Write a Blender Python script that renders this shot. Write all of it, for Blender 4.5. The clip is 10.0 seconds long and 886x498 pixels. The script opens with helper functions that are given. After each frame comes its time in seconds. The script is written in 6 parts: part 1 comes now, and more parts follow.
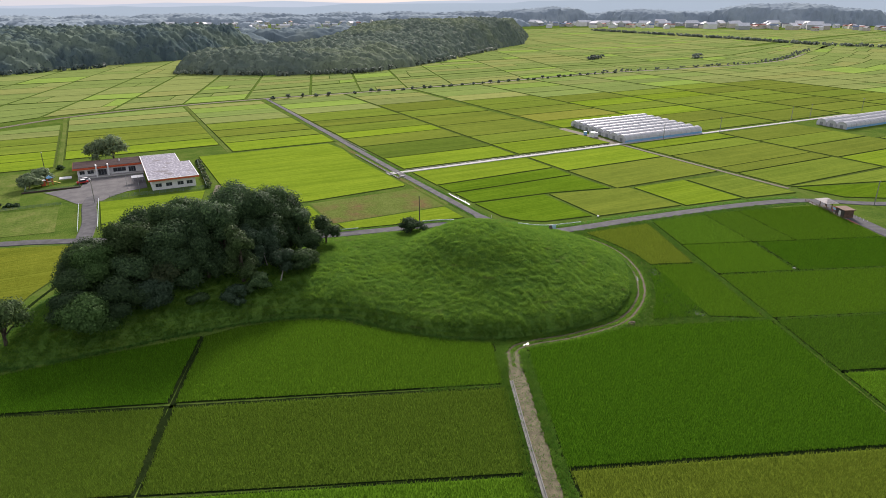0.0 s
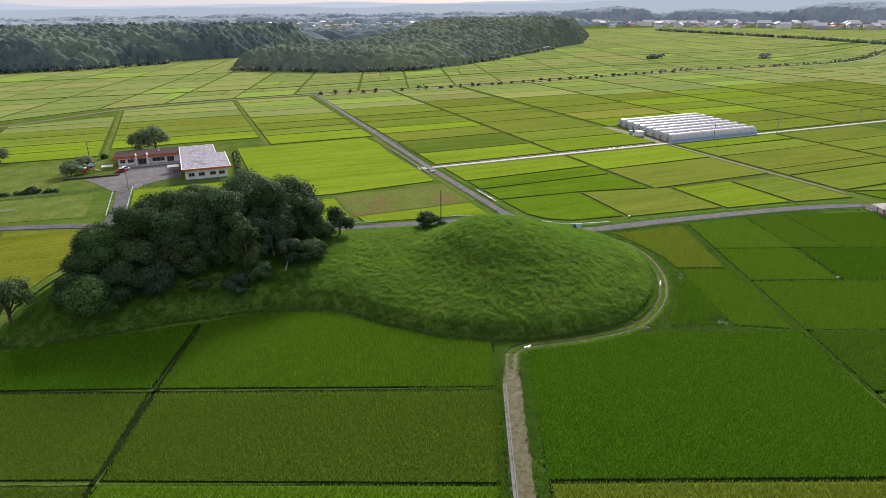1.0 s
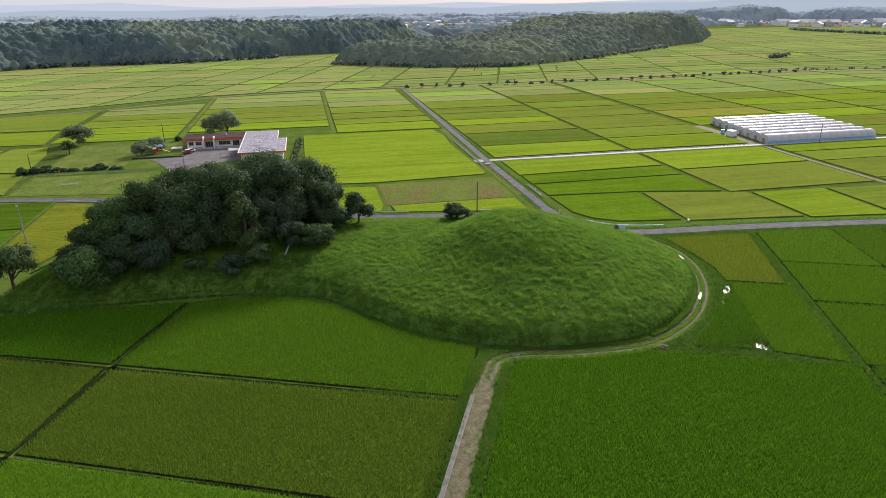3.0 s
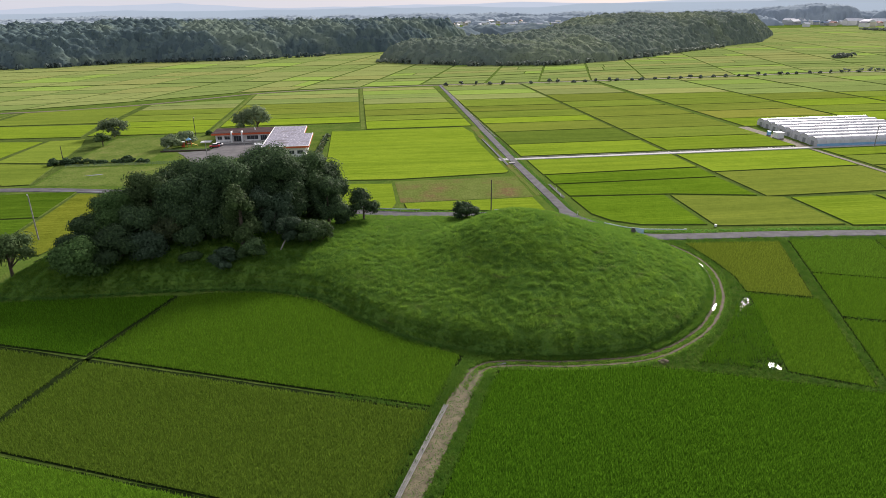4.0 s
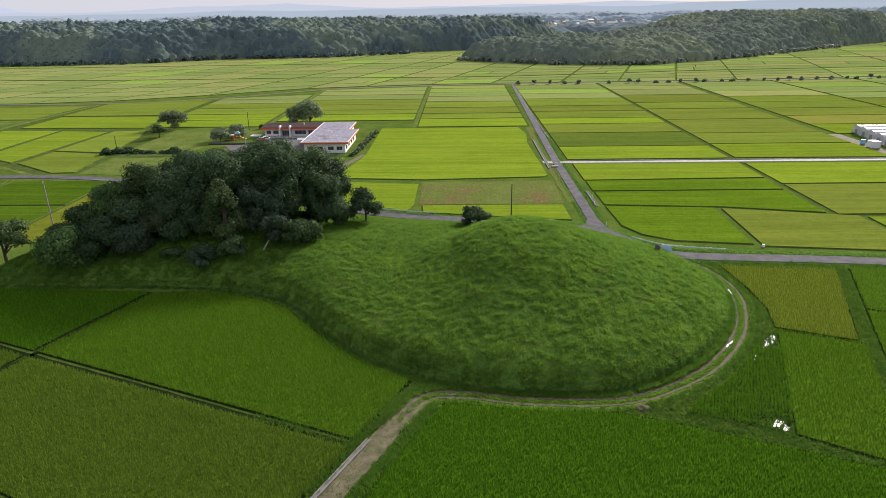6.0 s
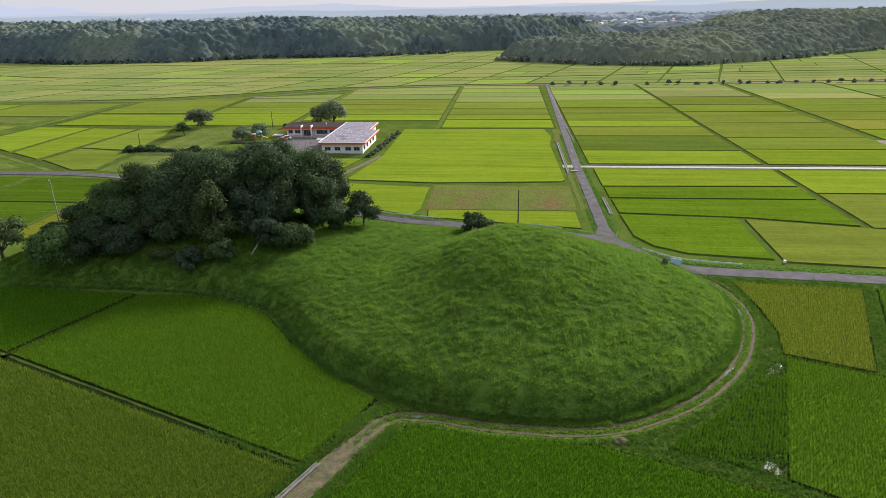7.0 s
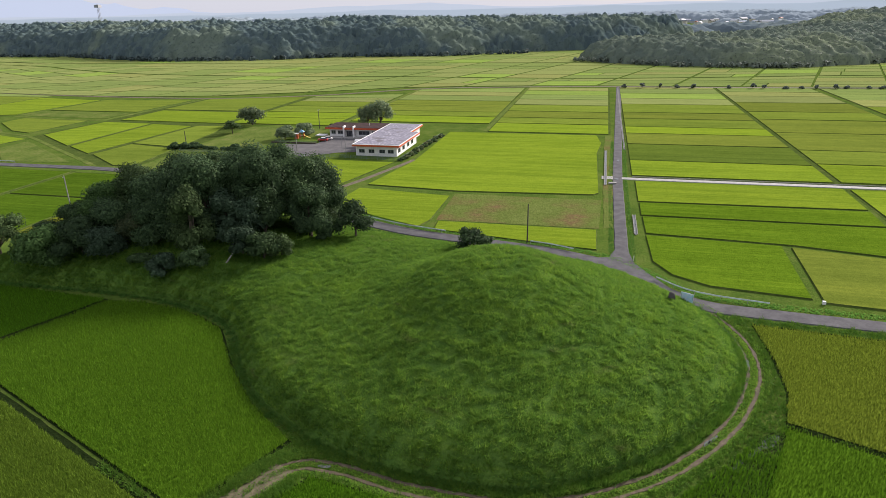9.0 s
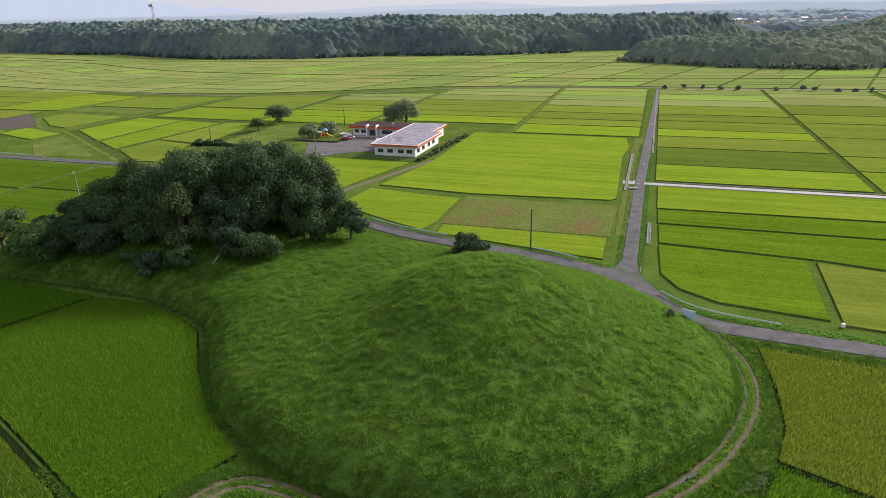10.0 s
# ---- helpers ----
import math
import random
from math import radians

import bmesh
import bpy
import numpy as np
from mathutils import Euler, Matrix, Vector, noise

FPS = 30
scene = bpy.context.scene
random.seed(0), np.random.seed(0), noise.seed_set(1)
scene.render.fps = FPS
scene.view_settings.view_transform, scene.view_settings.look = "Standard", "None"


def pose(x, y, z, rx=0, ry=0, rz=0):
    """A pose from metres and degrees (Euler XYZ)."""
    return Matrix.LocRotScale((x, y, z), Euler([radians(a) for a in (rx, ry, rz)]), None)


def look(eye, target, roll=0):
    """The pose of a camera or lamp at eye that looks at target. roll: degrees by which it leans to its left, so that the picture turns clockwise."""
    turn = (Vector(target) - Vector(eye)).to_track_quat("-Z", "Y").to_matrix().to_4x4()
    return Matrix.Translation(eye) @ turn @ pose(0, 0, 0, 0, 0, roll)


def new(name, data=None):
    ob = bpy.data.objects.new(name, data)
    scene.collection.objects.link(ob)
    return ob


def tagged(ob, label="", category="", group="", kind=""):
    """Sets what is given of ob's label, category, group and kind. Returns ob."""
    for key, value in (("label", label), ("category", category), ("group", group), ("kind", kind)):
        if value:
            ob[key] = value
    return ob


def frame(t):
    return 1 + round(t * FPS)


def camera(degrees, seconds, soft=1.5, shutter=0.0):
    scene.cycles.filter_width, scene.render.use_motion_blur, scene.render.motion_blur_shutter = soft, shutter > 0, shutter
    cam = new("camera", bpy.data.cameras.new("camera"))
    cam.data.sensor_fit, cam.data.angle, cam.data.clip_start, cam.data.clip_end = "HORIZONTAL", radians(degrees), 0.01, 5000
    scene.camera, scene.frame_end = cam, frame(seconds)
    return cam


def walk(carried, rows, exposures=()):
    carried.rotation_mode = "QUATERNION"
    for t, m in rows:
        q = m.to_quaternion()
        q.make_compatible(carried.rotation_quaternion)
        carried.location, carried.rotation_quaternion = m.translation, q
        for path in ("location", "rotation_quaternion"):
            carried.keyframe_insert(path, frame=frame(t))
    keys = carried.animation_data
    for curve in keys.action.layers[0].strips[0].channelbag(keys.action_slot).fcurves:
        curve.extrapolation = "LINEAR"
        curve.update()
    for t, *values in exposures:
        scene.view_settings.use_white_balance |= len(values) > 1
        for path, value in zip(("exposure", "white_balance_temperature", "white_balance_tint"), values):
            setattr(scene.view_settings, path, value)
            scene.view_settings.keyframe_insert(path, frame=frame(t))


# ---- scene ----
cam = camera(69.3, 10.0, soft=0.65)
PATH = [
    (0, (2.054, -4.575, 64.387), (45.387, 78.062, 28.424), -0.191),
    (0.5, (8.088, -5.021, 62.73), (47.407, 79.638, 26.855), -0.265),
    (1, (14.173, -5.027, 61.035), (49.449, 81.43, 25.245), -0.332),
    (1.5, (20.266, -4.624, 59.353), (51.496, 83.409, 23.646), -0.393),
    (2, (26.331, -3.841, 57.728), (53.535, 85.549, 22.1), -0.449),
    (2.5, (32.332, -2.706, 56.196), (55.55, 87.83, 20.641), -0.503),
    (3, (38.244, -1.246, 54.787), (57.531, 90.234, 19.3), -0.554),
    (3.5, (44.039, 0.515, 53.522), (59.467, 92.748, 18.097), -0.605),
    (4, (49.697, 2.551, 52.417), (61.344, 95.36, 17.05), -0.655),
    (4.5, (55.204, 4.842, 51.481), (63.154, 98.059, 16.164), -0.705),
    (5, (60.546, 7.363, 50.714), (64.884, 100.835, 15.442), -0.755),
    (5.5, (65.718, 10.094, 50.11), (66.527, 103.678, 14.877), -0.806),
    (6, (70.716, 13.017, 49.656), (68.072, 106.58, 14.458), -0.856),
    (6.5, (75.541, 16.112, 49.332), (69.511, 109.531, 14.165), -0.906),
    (7, (80.198, 19.363, 49.11), (70.838, 112.517, 13.973), -0.955),
    (7.5, (84.698, 22.754, 48.955), (72.044, 115.529, 13.845), -1.001),
    (8, (89.055, 26.269, 48.829), (73.127, 118.549, 13.746), -1.044),
    (8.5, (93.286, 29.897, 48.679), (74.082, 121.562, 13.625), -1.083),
    (9, (97.416, 33.623, 48.453), (74.911, 124.546, 13.431), -1.114),
    (9.5, (101.472, 37.438, 48.085), (75.616, 127.48, 13.101), -1.137),
    (10, (105.483, 41.331, 47.508), (76.201, 130.336, 12.569), -1.15),
]
walk(cam, [(t, look(eye, target, roll)) for t, eye, target, roll in PATH])

# ---- light ----
SUN_AZ, SUN_EL = math.radians(34), math.radians(24)   # azimuth from +y towards +x
world = bpy.data.worlds.new("sky")
scene.world = world
world.use_nodes = True
wn = world.node_tree
sky = wn.nodes.new("ShaderNodeTexSky")
sky.sky_type = "NISHITA"
sky.sun_disc = False
sky.sun_elevation, sky.sun_rotation = SUN_EL, SUN_AZ
sky.air_density, sky.dust_density, sky.ozone_density = 1.0, 1.0, 1.0
clear = wn.nodes["Background"]
clear.inputs["Strength"].default_value = 0.12
wn.links.new(sky.outputs[0], clear.inputs[0])
# thin bright overcast in front of the clear sky
veil = wn.nodes.new("ShaderNodeBackground")
veil.inputs["Color"].default_value, veil.inputs["Strength"].default_value = (0.92, 0.96, 1.0, 1), 0.43
both = wn.nodes.new("ShaderNodeMixShader")
both.inputs[0].default_value = 0.93
wn.links.new(clear.outputs[0], both.inputs[1])
wn.links.new(veil.outputs[0], both.inputs[2])
wn.links.new(both.outputs[0], wn.nodes["World Output"].inputs[0])
sun_data = bpy.data.lights.new("sun", "SUN")
sun_data.energy, sun_data.angle, sun_data.color = 4.6, math.radians(13), (1.0, 0.93, 0.80)
sun = new("sun", sun_data)
sun_dir = Vector((math.sin(SUN_AZ) * math.cos(SUN_EL), math.cos(SUN_AZ) * math.cos(SUN_EL), math.sin(SUN_EL)))
sun.matrix_world = look(tuple(sun_dir * 300), (0, 0, 0))
scene.view_settings.exposure = 0.74
scene.view_settings.use_white_balance = True
scene.view_settings.white_balance_temperature = 6200.0
scene.view_settings.white_balance_tint = 20.0

# ---- materials ----


class Nodes:
    """Small wrapper to wire a material."""

    def __init__(self, name):
        self.m = bpy.data.materials.new(name)
        self.m.use_nodes = True
        self.t = self.m.node_tree
        self.b = self.t.nodes["Principled BSDF"]
        self.out = self.t.nodes["Material Output"]
        self.geo = self.t.nodes.new("ShaderNodeNewGeometry")

    def put(self, kind, **inputs):
        n = self.t.nodes.new(kind)
        for k, v in inputs.items():
            n.inputs[k.replace("_", " ")].default_value = v
        return n

    def link(self, a, b):
        self.t.links.new(a, b)

    def place(self, scale=(1, 1, 1), turn=0.0):
        n = self.t.nodes.new("ShaderNodeMapping")
        n.inputs["Scale"].default_value = scale
        n.inputs["Rotation"].default_value = (0, 0, turn)
        self.link(self.geo.outputs["Position"], n.inputs["Vector"])
        return n.outputs[0]

    def noise(self, scale, detail=3.0, vec=None, rough=0.55):
        n = self.put("ShaderNodeTexNoise", Scale=scale, Detail=detail, Roughness=rough)
        self.link(vec if vec is not None else self.geo.outputs["Position"], n.inputs["Vector"])
        return n.outputs["Fac"]

    def ramp(self, fac, stops):
        n = self.t.nodes.new("ShaderNodeValToRGB")
        e = n.color_ramp.elements
        while len(e) < len(stops):
            e.new(0.5)
        for el, (p, c) in zip(e, stops):
            el.position = p
            el.color = (*c, 1) if len(c) == 3 else c
        self.link(fac, n.inputs[0])
        return n.outputs[0]

    def mix(self, fac, a, b, mode="MIX"):
        n = self.t.nodes.new("ShaderNodeMix")
        n.data_type, n.blend_type = "RGBA", mode
        for v, i in ((fac, 0), (a, 6), (b, 7)):
            if hasattr(v, "links"):
                self.link(v, n.inputs[i])
            elif i == 0:
                n.inputs[i].default_value = v
            else:
                n.inputs[i].default_value = (*v, 1)
        return n.outputs[2]

    def bump(self, height, strength, distance):
        n = self.put("ShaderNodeBump", Strength=strength, Distance=distance)
        self.link(height, n.inputs["Height"])
        self.link(n.outputs[0], self.b.inputs["Normal"])
        return n.outputs[0]

    def hsv(self, col, hue=0.5, sat=1.0, val=1.0):
        n = self.put("ShaderNodeHueSaturation")
        for v, k in ((hue, "Hue"), (sat, "Saturation"), (val, "Value")):
            if hasattr(v, "links"):
                self.link(v, n.inputs[k])
            else:
                n.inputs[k].default_value = v
        self.link(col, n.inputs["Color"])
        return n.outputs[0]

    def span(self, fac, lo, hi):
        n = self.put("ShaderNodeMapRange")
        n.inputs["To Min"].default_value, n.inputs["To Max"].default_value = lo, hi
        self.link(fac, n.inputs["Value"])
        return n.outputs[0]

    def finish(self, col, rough=0.8, metal=0.0, spec=0.3, through_light=0.0):
        if hasattr(col, "links"):
            self.link(col, self.b.inputs["Base Color"])
        else:
            self.b.inputs["Base Color"].default_value = (*col, 1)
        self.b.inputs["Roughness"].default_value = rough
        self.b.inputs["Metallic"].default_value = metal
        self.b.inputs["Specular IOR Level"].default_value = spec
        if through_light:
            tr = self.t.nodes.new("ShaderNodeBsdfTranslucent")
            if hasattr(col, "links"):
                self.link(col, tr.inputs["Color"])
            else:
                tr.inputs["Color"].default_value = (*col, 1)
            mx = self.t.nodes.new("ShaderNodeMixShader")
            mx.inputs[0].default_value = through_light
            self.link(self.b.outputs[0], mx.inputs[1])
            self.link(tr.outputs[0], mx.inputs[2])
            self.link(mx.outputs[0], self.out.inputs["Surface"])
        return self.m


def rice_mat(name, dark, light, turn=0.0, fuzz=0.01, grain=1.0):
    """Rice canopy: drill rows, broad growth patches and fine leaf grain."""
    n = Nodes(name)
    broad = n.noise(0.035, 3)
    rows = n.noise(1.0, 2, n.place((0.03, 1.5, 1), turn))
    bands = n.noise(1.0, 3, n.place((0.012, 0.22, 1), turn))
    fine = n.noise(3.2, 4)
    base = n.mix(n.ramp(rows, [(0.36, (0, 0, 0)), (0.64, (1, 1, 1))]), tuple(0.92 * v for v in dark), light)
    base = n.mix(n.ramp(broad, [(0.35, (0, 0, 0)), (0.7, (0.55, 0.55, 0.55))]), base, light)
    base = n.mix(0.8, base, n.ramp(bands, [(0.32, (0.80, 0.84, 0.80)), (0.5, (1.0, 1.0, 1.0)), (0.7, (1.12, 1.08, 1.05))]), "MULTIPLY")
    mottle = n.noise(0.22, 5, None, 0.65)
    base = n.mix(0.55, base, n.ramp(mottle, [(0.3, (0.78, 0.82, 0.76)), (0.55, (1.0, 1.0, 1.0)), (0.75, (1.10, 1.08, 1.1))]), "MULTIPLY")
    tufts = n.noise(1.1, 4, None, 0.7)
    base = n.mix(0.8 * grain, base, n.ramp(tufts, [(0.3, (0.58, 0.62, 0.55)), (0.5, (1.0, 1.0, 1.0)), (0.72, (1.2, 1.18, 1.2))]), "MULTIPLY")
    base = n.mix(0.85 * grain, base, n.ramp(fine, [(0.25, (0.45, 0.5, 0.4)), (0.75, (1.35, 1.3, 1.3))]), "MULTIPLY")
    info = n.t.nodes.new("ShaderNodeObjectInfo")
    base = n.hsv(base, 0.5, 1.0, n.span(info.outputs["Random"], 0.9, 1.1))
    n.bump(n.mix(0.5, fine, tufts), 0.7 * grain, 0.5)
    n.b.inputs["Sheen Weight"].default_value = fuzz
    n.b.inputs["Sheen Roughness"].default_value = 0.45
    n.b.inputs["Sheen Tint"].default_value = (1.0, 0.95, 0.62, 1)
    return n.finish(base, 1.0, 0, 0.0)


A_TURN = math.atan2(-0.376, 0.927)
RICE = {
    "bright": ((0.135, 0.210, 0.009), (0.178, 0.255, 0.015)),
    "green": ((0.120, 0.175, 0.017), (0.157, 0.212, 0.024)),
    "olive": ((0.115, 0.154, 0.018), (0.146, 0.184, 0.023)),
    "gold": ((0.155, 0.177, 0.025), (0.196, 0.210, 0.033)),
    "deep": ((0.071, 0.117, 0.011), (0.097, 0.145, 0.016)),
}
RICE_LOW = {
    "bright": ((0.062, 0.153, 0.007), (0.095, 0.205, 0.010)),
    "green": ((0.088, 0.175, 0.013), (0.120, 0.220, 0.018)),
    "olive": ((0.094, 0.192, 0.011), (0.127, 0.242, 0.015)),
    "gold": ((0.142, 0.192, 0.019), (0.186, 0.241, 0.027)),
    "deep": ((0.059, 0.133, 0.010), (0.087, 0.175, 0.013)),
    "brown": ((0.086, 0.143, 0.014), (0.115, 0.179, 0.018)),
}
# Distant copies of the rice tones, paled and blued in place of air haze
RICE_FAR_HAZE = {
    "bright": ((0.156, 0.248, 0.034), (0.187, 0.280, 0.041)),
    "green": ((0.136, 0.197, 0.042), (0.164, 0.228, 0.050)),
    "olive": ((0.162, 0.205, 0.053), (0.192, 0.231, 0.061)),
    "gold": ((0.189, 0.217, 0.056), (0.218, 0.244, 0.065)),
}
RICE_N = {k: rice_mat("rice_" + k, *v, 0.0, 0.02, 0.5) for k, v in RICE.items()}
RICE_F = {k: rice_mat("rice_far_haze_" + k, *v, 0.0, 0.06, 0.4) for k, v in RICE_FAR_HAZE.items()}
# Nearer plots: the loss of backlit glow is darkened into these tones
RICE_M = {k: rice_mat("rice_darkened_" + k, *[(0.84 * a, 0.74 * b, 0.75 * c) for a, b, c in v], 0.0, 0.0, 0.7) for k, v in RICE_LOW.items()}
RICE_S = {k: rice_mat("rice_south_" + k, *v, A_TURN, 0.0) for k, v in RICE_LOW.items()}


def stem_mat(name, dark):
    """Stems, mud and lower leaves under tall rice; their shade is mixed into the colour."""
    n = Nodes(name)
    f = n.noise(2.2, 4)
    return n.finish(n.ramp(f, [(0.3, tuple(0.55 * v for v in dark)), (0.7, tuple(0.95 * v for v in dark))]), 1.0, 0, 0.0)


STEMS = {k: stem_mat("rice_stems_shaded_" + k, v[0]) for k, v in RICE_LOW.items()}


def grass_mat(name, c0, c1, c2, big=0.12, fine=2.5):
    n = Nodes(name)
    broad = n.noise(big, 4)
    mid = n.noise(big * 6, 3)
    grain = n.noise(fine, 4)
    col = n.ramp(broad, [(0.3, c0), (0.52, c1), (0.72, c2)])
    col = n.mix(n.ramp(mid, [(0.45, (0, 0, 0)), (0.7, (0.6, 0.6, 0.6))]), col, c2)
    col = n.mix(0.6, col, n.ramp(grain, [(0.25, (0.45, 0.5, 0.45)), (0.75, (1.2, 1.2, 1.2))]), "MULTIPLY")
    n.bump(grain, 0.8, 0.3)
    return n.finish(col, 1.0, 0, 0.0)


M_VERGE = grass_mat("verge_grass", (0.060, 0.108, 0.018), (0.086, 0.138, 0.022), (0.124, 0.160, 0.036))
# Bank grass darkened beyond the verge for the backlit, shaded bank sides
M_BANK = grass_mat("field_bank", (0.050, 0.078, 0.018), (0.070, 0.104, 0.022), (0.105, 0.130, 0.034), 0.3, 2.0)


def mound_mat():
    """Uncut grass: granular tufts, drifts along the contours, a few dry streaks."""
    n = Nodes("mound_grass")
    col = n.ramp(n.noise(0.25, 4), [(0.3, (0.066, 0.132, 0.024)), (0.55, (0.080, 0.148, 0.026)), (0.75, (0.098, 0.164, 0.030))])
    drift = n.noise(1.0, 4, n.place((0.09, 0.09, 2.4)), 0.65)
    col = n.mix(0.8, col, n.ramp(drift, [(0.34, (0.74, 0.80, 0.84)), (0.5, (1.0, 1.0, 1.0)), (0.66, (1.25, 1.18, 1.0))]), "MULTIPLY")
    tufts = n.noise(2.2, 5, None, 0.75)
    grain = n.noise(5.0, 3, None, 0.7)
    col = n.mix(0.9, col, n.ramp(tufts, [(0.3, (0.62, 0.68, 0.64)), (0.5, (1.0, 1.0, 1.0)), (0.72, (1.2, 1.15, 1.1))]), "MULTIPLY")
    col = n.mix(0.8, col, n.ramp(grain, [(0.3, (0.6, 0.65, 0.6)), (0.7, (1.3, 1.25, 1.25))]), "MULTIPLY")
    n.bump(n.mix(0.4, tufts, grain), 0.5, 0.25)
    return n.finish(col, 1.0, 0, 0.0)


M_MOUND = mound_mat()
M_FALLOW = grass_mat("fallow_weeds", (0.165, 0.115, 0.055), (0.115, 0.150, 0.034), (0.150, 0.180, 0.048), 0.09, 1.6)
M_WEEDY = grass_mat("weedy_plot", (0.078, 0.124, 0.024), (0.112, 0.156, 0.032), (0.165, 0.182, 0.054), 0.14, 1.2)
M_MUD = grass_mat("wet_mud", (0.020, 0.030, 0.010), (0.030, 0.046, 0.013), (0.050, 0.062, 0.022), 0.3, 2.0)


def plain_mat(name, a, b, scale=1.5, rough=0.8, bump=0.3, dist=0.05, metal=0.0, spec=0.3, stretch=None):
    n = Nodes(name)
    vec = n.place(stretch) if stretch else None
    f1 = n.noise(scale, 4, vec)
    f2 = n.noise(scale * 7, 3, vec)
    col = n.mix(n.ramp(f1, [(0.35, (0, 0, 0)), (0.68, (1, 1, 1))]), a, b)
    col = n.mix(0.35, col, n.ramp(f2, [(0.3, (0.6, 0.6, 0.6)), (0.7, (1.15, 1.15, 1.15))]), "MULTIPLY")
    if bump:
        n.bump(f2, bump, dist)
    return n.finish(col, rough, metal, spec)


M_ASPHALT = plain_mat("asphalt", (0.078, 0.076, 0.080), (0.122, 0.119, 0.122), 0.4, 0.95, 0.3, 0.02, 0.0, 0.1)
M_YARD = plain_mat("worn_yard_asphalt", (0.082, 0.077, 0.080), (0.130, 0.124, 0.120), 0.25, 0.9, 0.3, 0.02)
M_CONCRETE = plain_mat("concrete", (0.27, 0.265, 0.25), (0.39, 0.38, 0.355), 0.8, 0.85)
M_OLDCONC = plain_mat("old_concrete", (0.13, 0.13, 0.115), (0.21, 0.205, 0.185), 0.8, 0.9)
# Ditch growth with the shade of its depth and rice edges in the colour
M_DITCH = grass_mat("ditch_bank_shaded", (0.010, 0.018, 0.005), (0.015, 0.026, 0.007), (0.026, 0.038, 0.012), 0.4, 2.5)
M_GRAVEL = plain_mat("gravel_track", (0.086, 0.076, 0.040), (0.155, 0.130, 0.076), 0.9, 0.95, 0.6, 0.08)
M_SOIL = plain_mat("rut_soil", (0.070, 0.056, 0.034), (0.128, 0.100, 0.062), 1.2, 0.95, 0.6, 0.06)
M_DARKSOIL = plain_mat("bare_soil", (0.055, 0.042, 0.035), (0.085, 0.065, 0.05), 0.8, 0.95, 0.6, 0.1)
M_WHITE = plain_mat("white_paint", (0.70, 0.70, 0.68), (0.80, 0.79, 0.76), 0.6, 0.55, 0.1, 0.01)
M_RED = plain_mat("red_fascia", (0.50, 0.085, 0.03), (0.60, 0.12, 0.045), 0.8, 0.5, 0.1, 0.01)
def worn_roof():
    """Grey-lilac roofing with peeled white flecks and one dark water stain."""
    n = Nodes("worn_roof_sheet")
    f = n.noise(0.45, 5, n.place((2.6, 1.1, 1)), 0.7)
    col = n.ramp(f, [(0.40, (0.16, 0.15, 0.185)), (0.54, (0.23, 0.22, 0.26)), (0.68, (0.48, 0.47, 0.50))])
    stain = n.noise(0.16, 3)
    col = n.mix(n.ramp(stain, [(0.58, (0, 0, 0)), (0.64, (0.75, 0.75, 0.75))]), col, (0.11, 0.095, 0.095))
    return n.finish(col, 0.6, 0, 0.3)


M_ROOFW = worn_roof()
M_ROOFD = plain_mat("dark_roof_sheet", (0.045, 0.03, 0.03), (0.08, 0.055, 0.05), 0.5, 0.95, 0.15, 0.02, 0.0, 0.05)
M_GREY = plain_mat("grey_metal", (0.26, 0.27, 0.28), (0.36, 0.37, 0.38), 2.0, 0.5, 0.1, 0.01, 0.4)
M_GUARD = plain_mat("guard_rail_steel", (0.56, 0.64, 0.68), (0.68, 0.76, 0.80), 1.5, 0.45, 0.1, 0.01, 0.1)
M_POLE = plain_mat("pole_concrete", (0.20, 0.19, 0.18), (0.30, 0.29, 0.27), 1.5, 0.8)
M_WOODPOLE = plain_mat("dark_pole_wood", (0.05, 0.045, 0.04), (0.09, 0.08, 0.07), 1.5, 0.9)
M_BARK = plain_mat("bark", (0.055, 0.042, 0.030), (0.11, 0.088, 0.065), 1.5, 0.95, 0.8, 0.1)
M_PALEBARK = plain_mat("pale_bark", (0.24, 0.22, 0.19), (0.36, 0.33, 0.29), 1.5, 0.9, 0.6, 0.06)
M_STONE = plain_mat("dark_stone", (0.06, 0.055, 0.05), (0.12, 0.11, 0.10), 1.5, 0.8, 0.6, 0.08)
M_GLASSY = plain_mat("window_glass", (0.025, 0.03, 0.035), (0.05, 0.06, 0.07), 0.7, 0.08, 0.0, 0.0, 0.0, 0.8)
M_REDPAVE = plain_mat("red_paving", (0.30, 0.075, 0.075), (0.40, 0.13, 0.12), 1.2, 0.85)
M_BROWN = plain_mat("brown_wood", (0.13, 0.075, 0.045), (0.20, 0.12, 0.08), 1.2, 0.75)
M_SIGNBLUE = plain_mat("sign_blue", (0.42, 0.66, 0.84), (0.52, 0.74, 0.90), 1.0, 0.5, 0.05, 0.01)
M_BLUE = plain_mat("blue_sheet", (0.16, 0.36, 0.55), (0.24, 0.46, 0.64), 0.7, 0.6, 0.2, 0.04)
M_YELLOW = plain_mat("yellow_paint", (0.55, 0.38, 0.06), (0.66, 0.46, 0.08), 1.0, 0.5, 0.05, 0.01)
M_CAR = plain_mat("red_car_paint", (0.42, 0.03, 0.025), (0.48, 0.04, 0.03), 1.0, 0.25, 0.0, 0.0)
M_RUBBER = plain_mat("rubber", (0.02, 0.02, 0.02), (0.03, 0.03, 0.03), 2.0, 0.8)
M_GREENNET = plain_mat("green_fence", (0.10, 0.16, 0.12), (0.16, 0.22, 0.17), 1.0, 0.7)


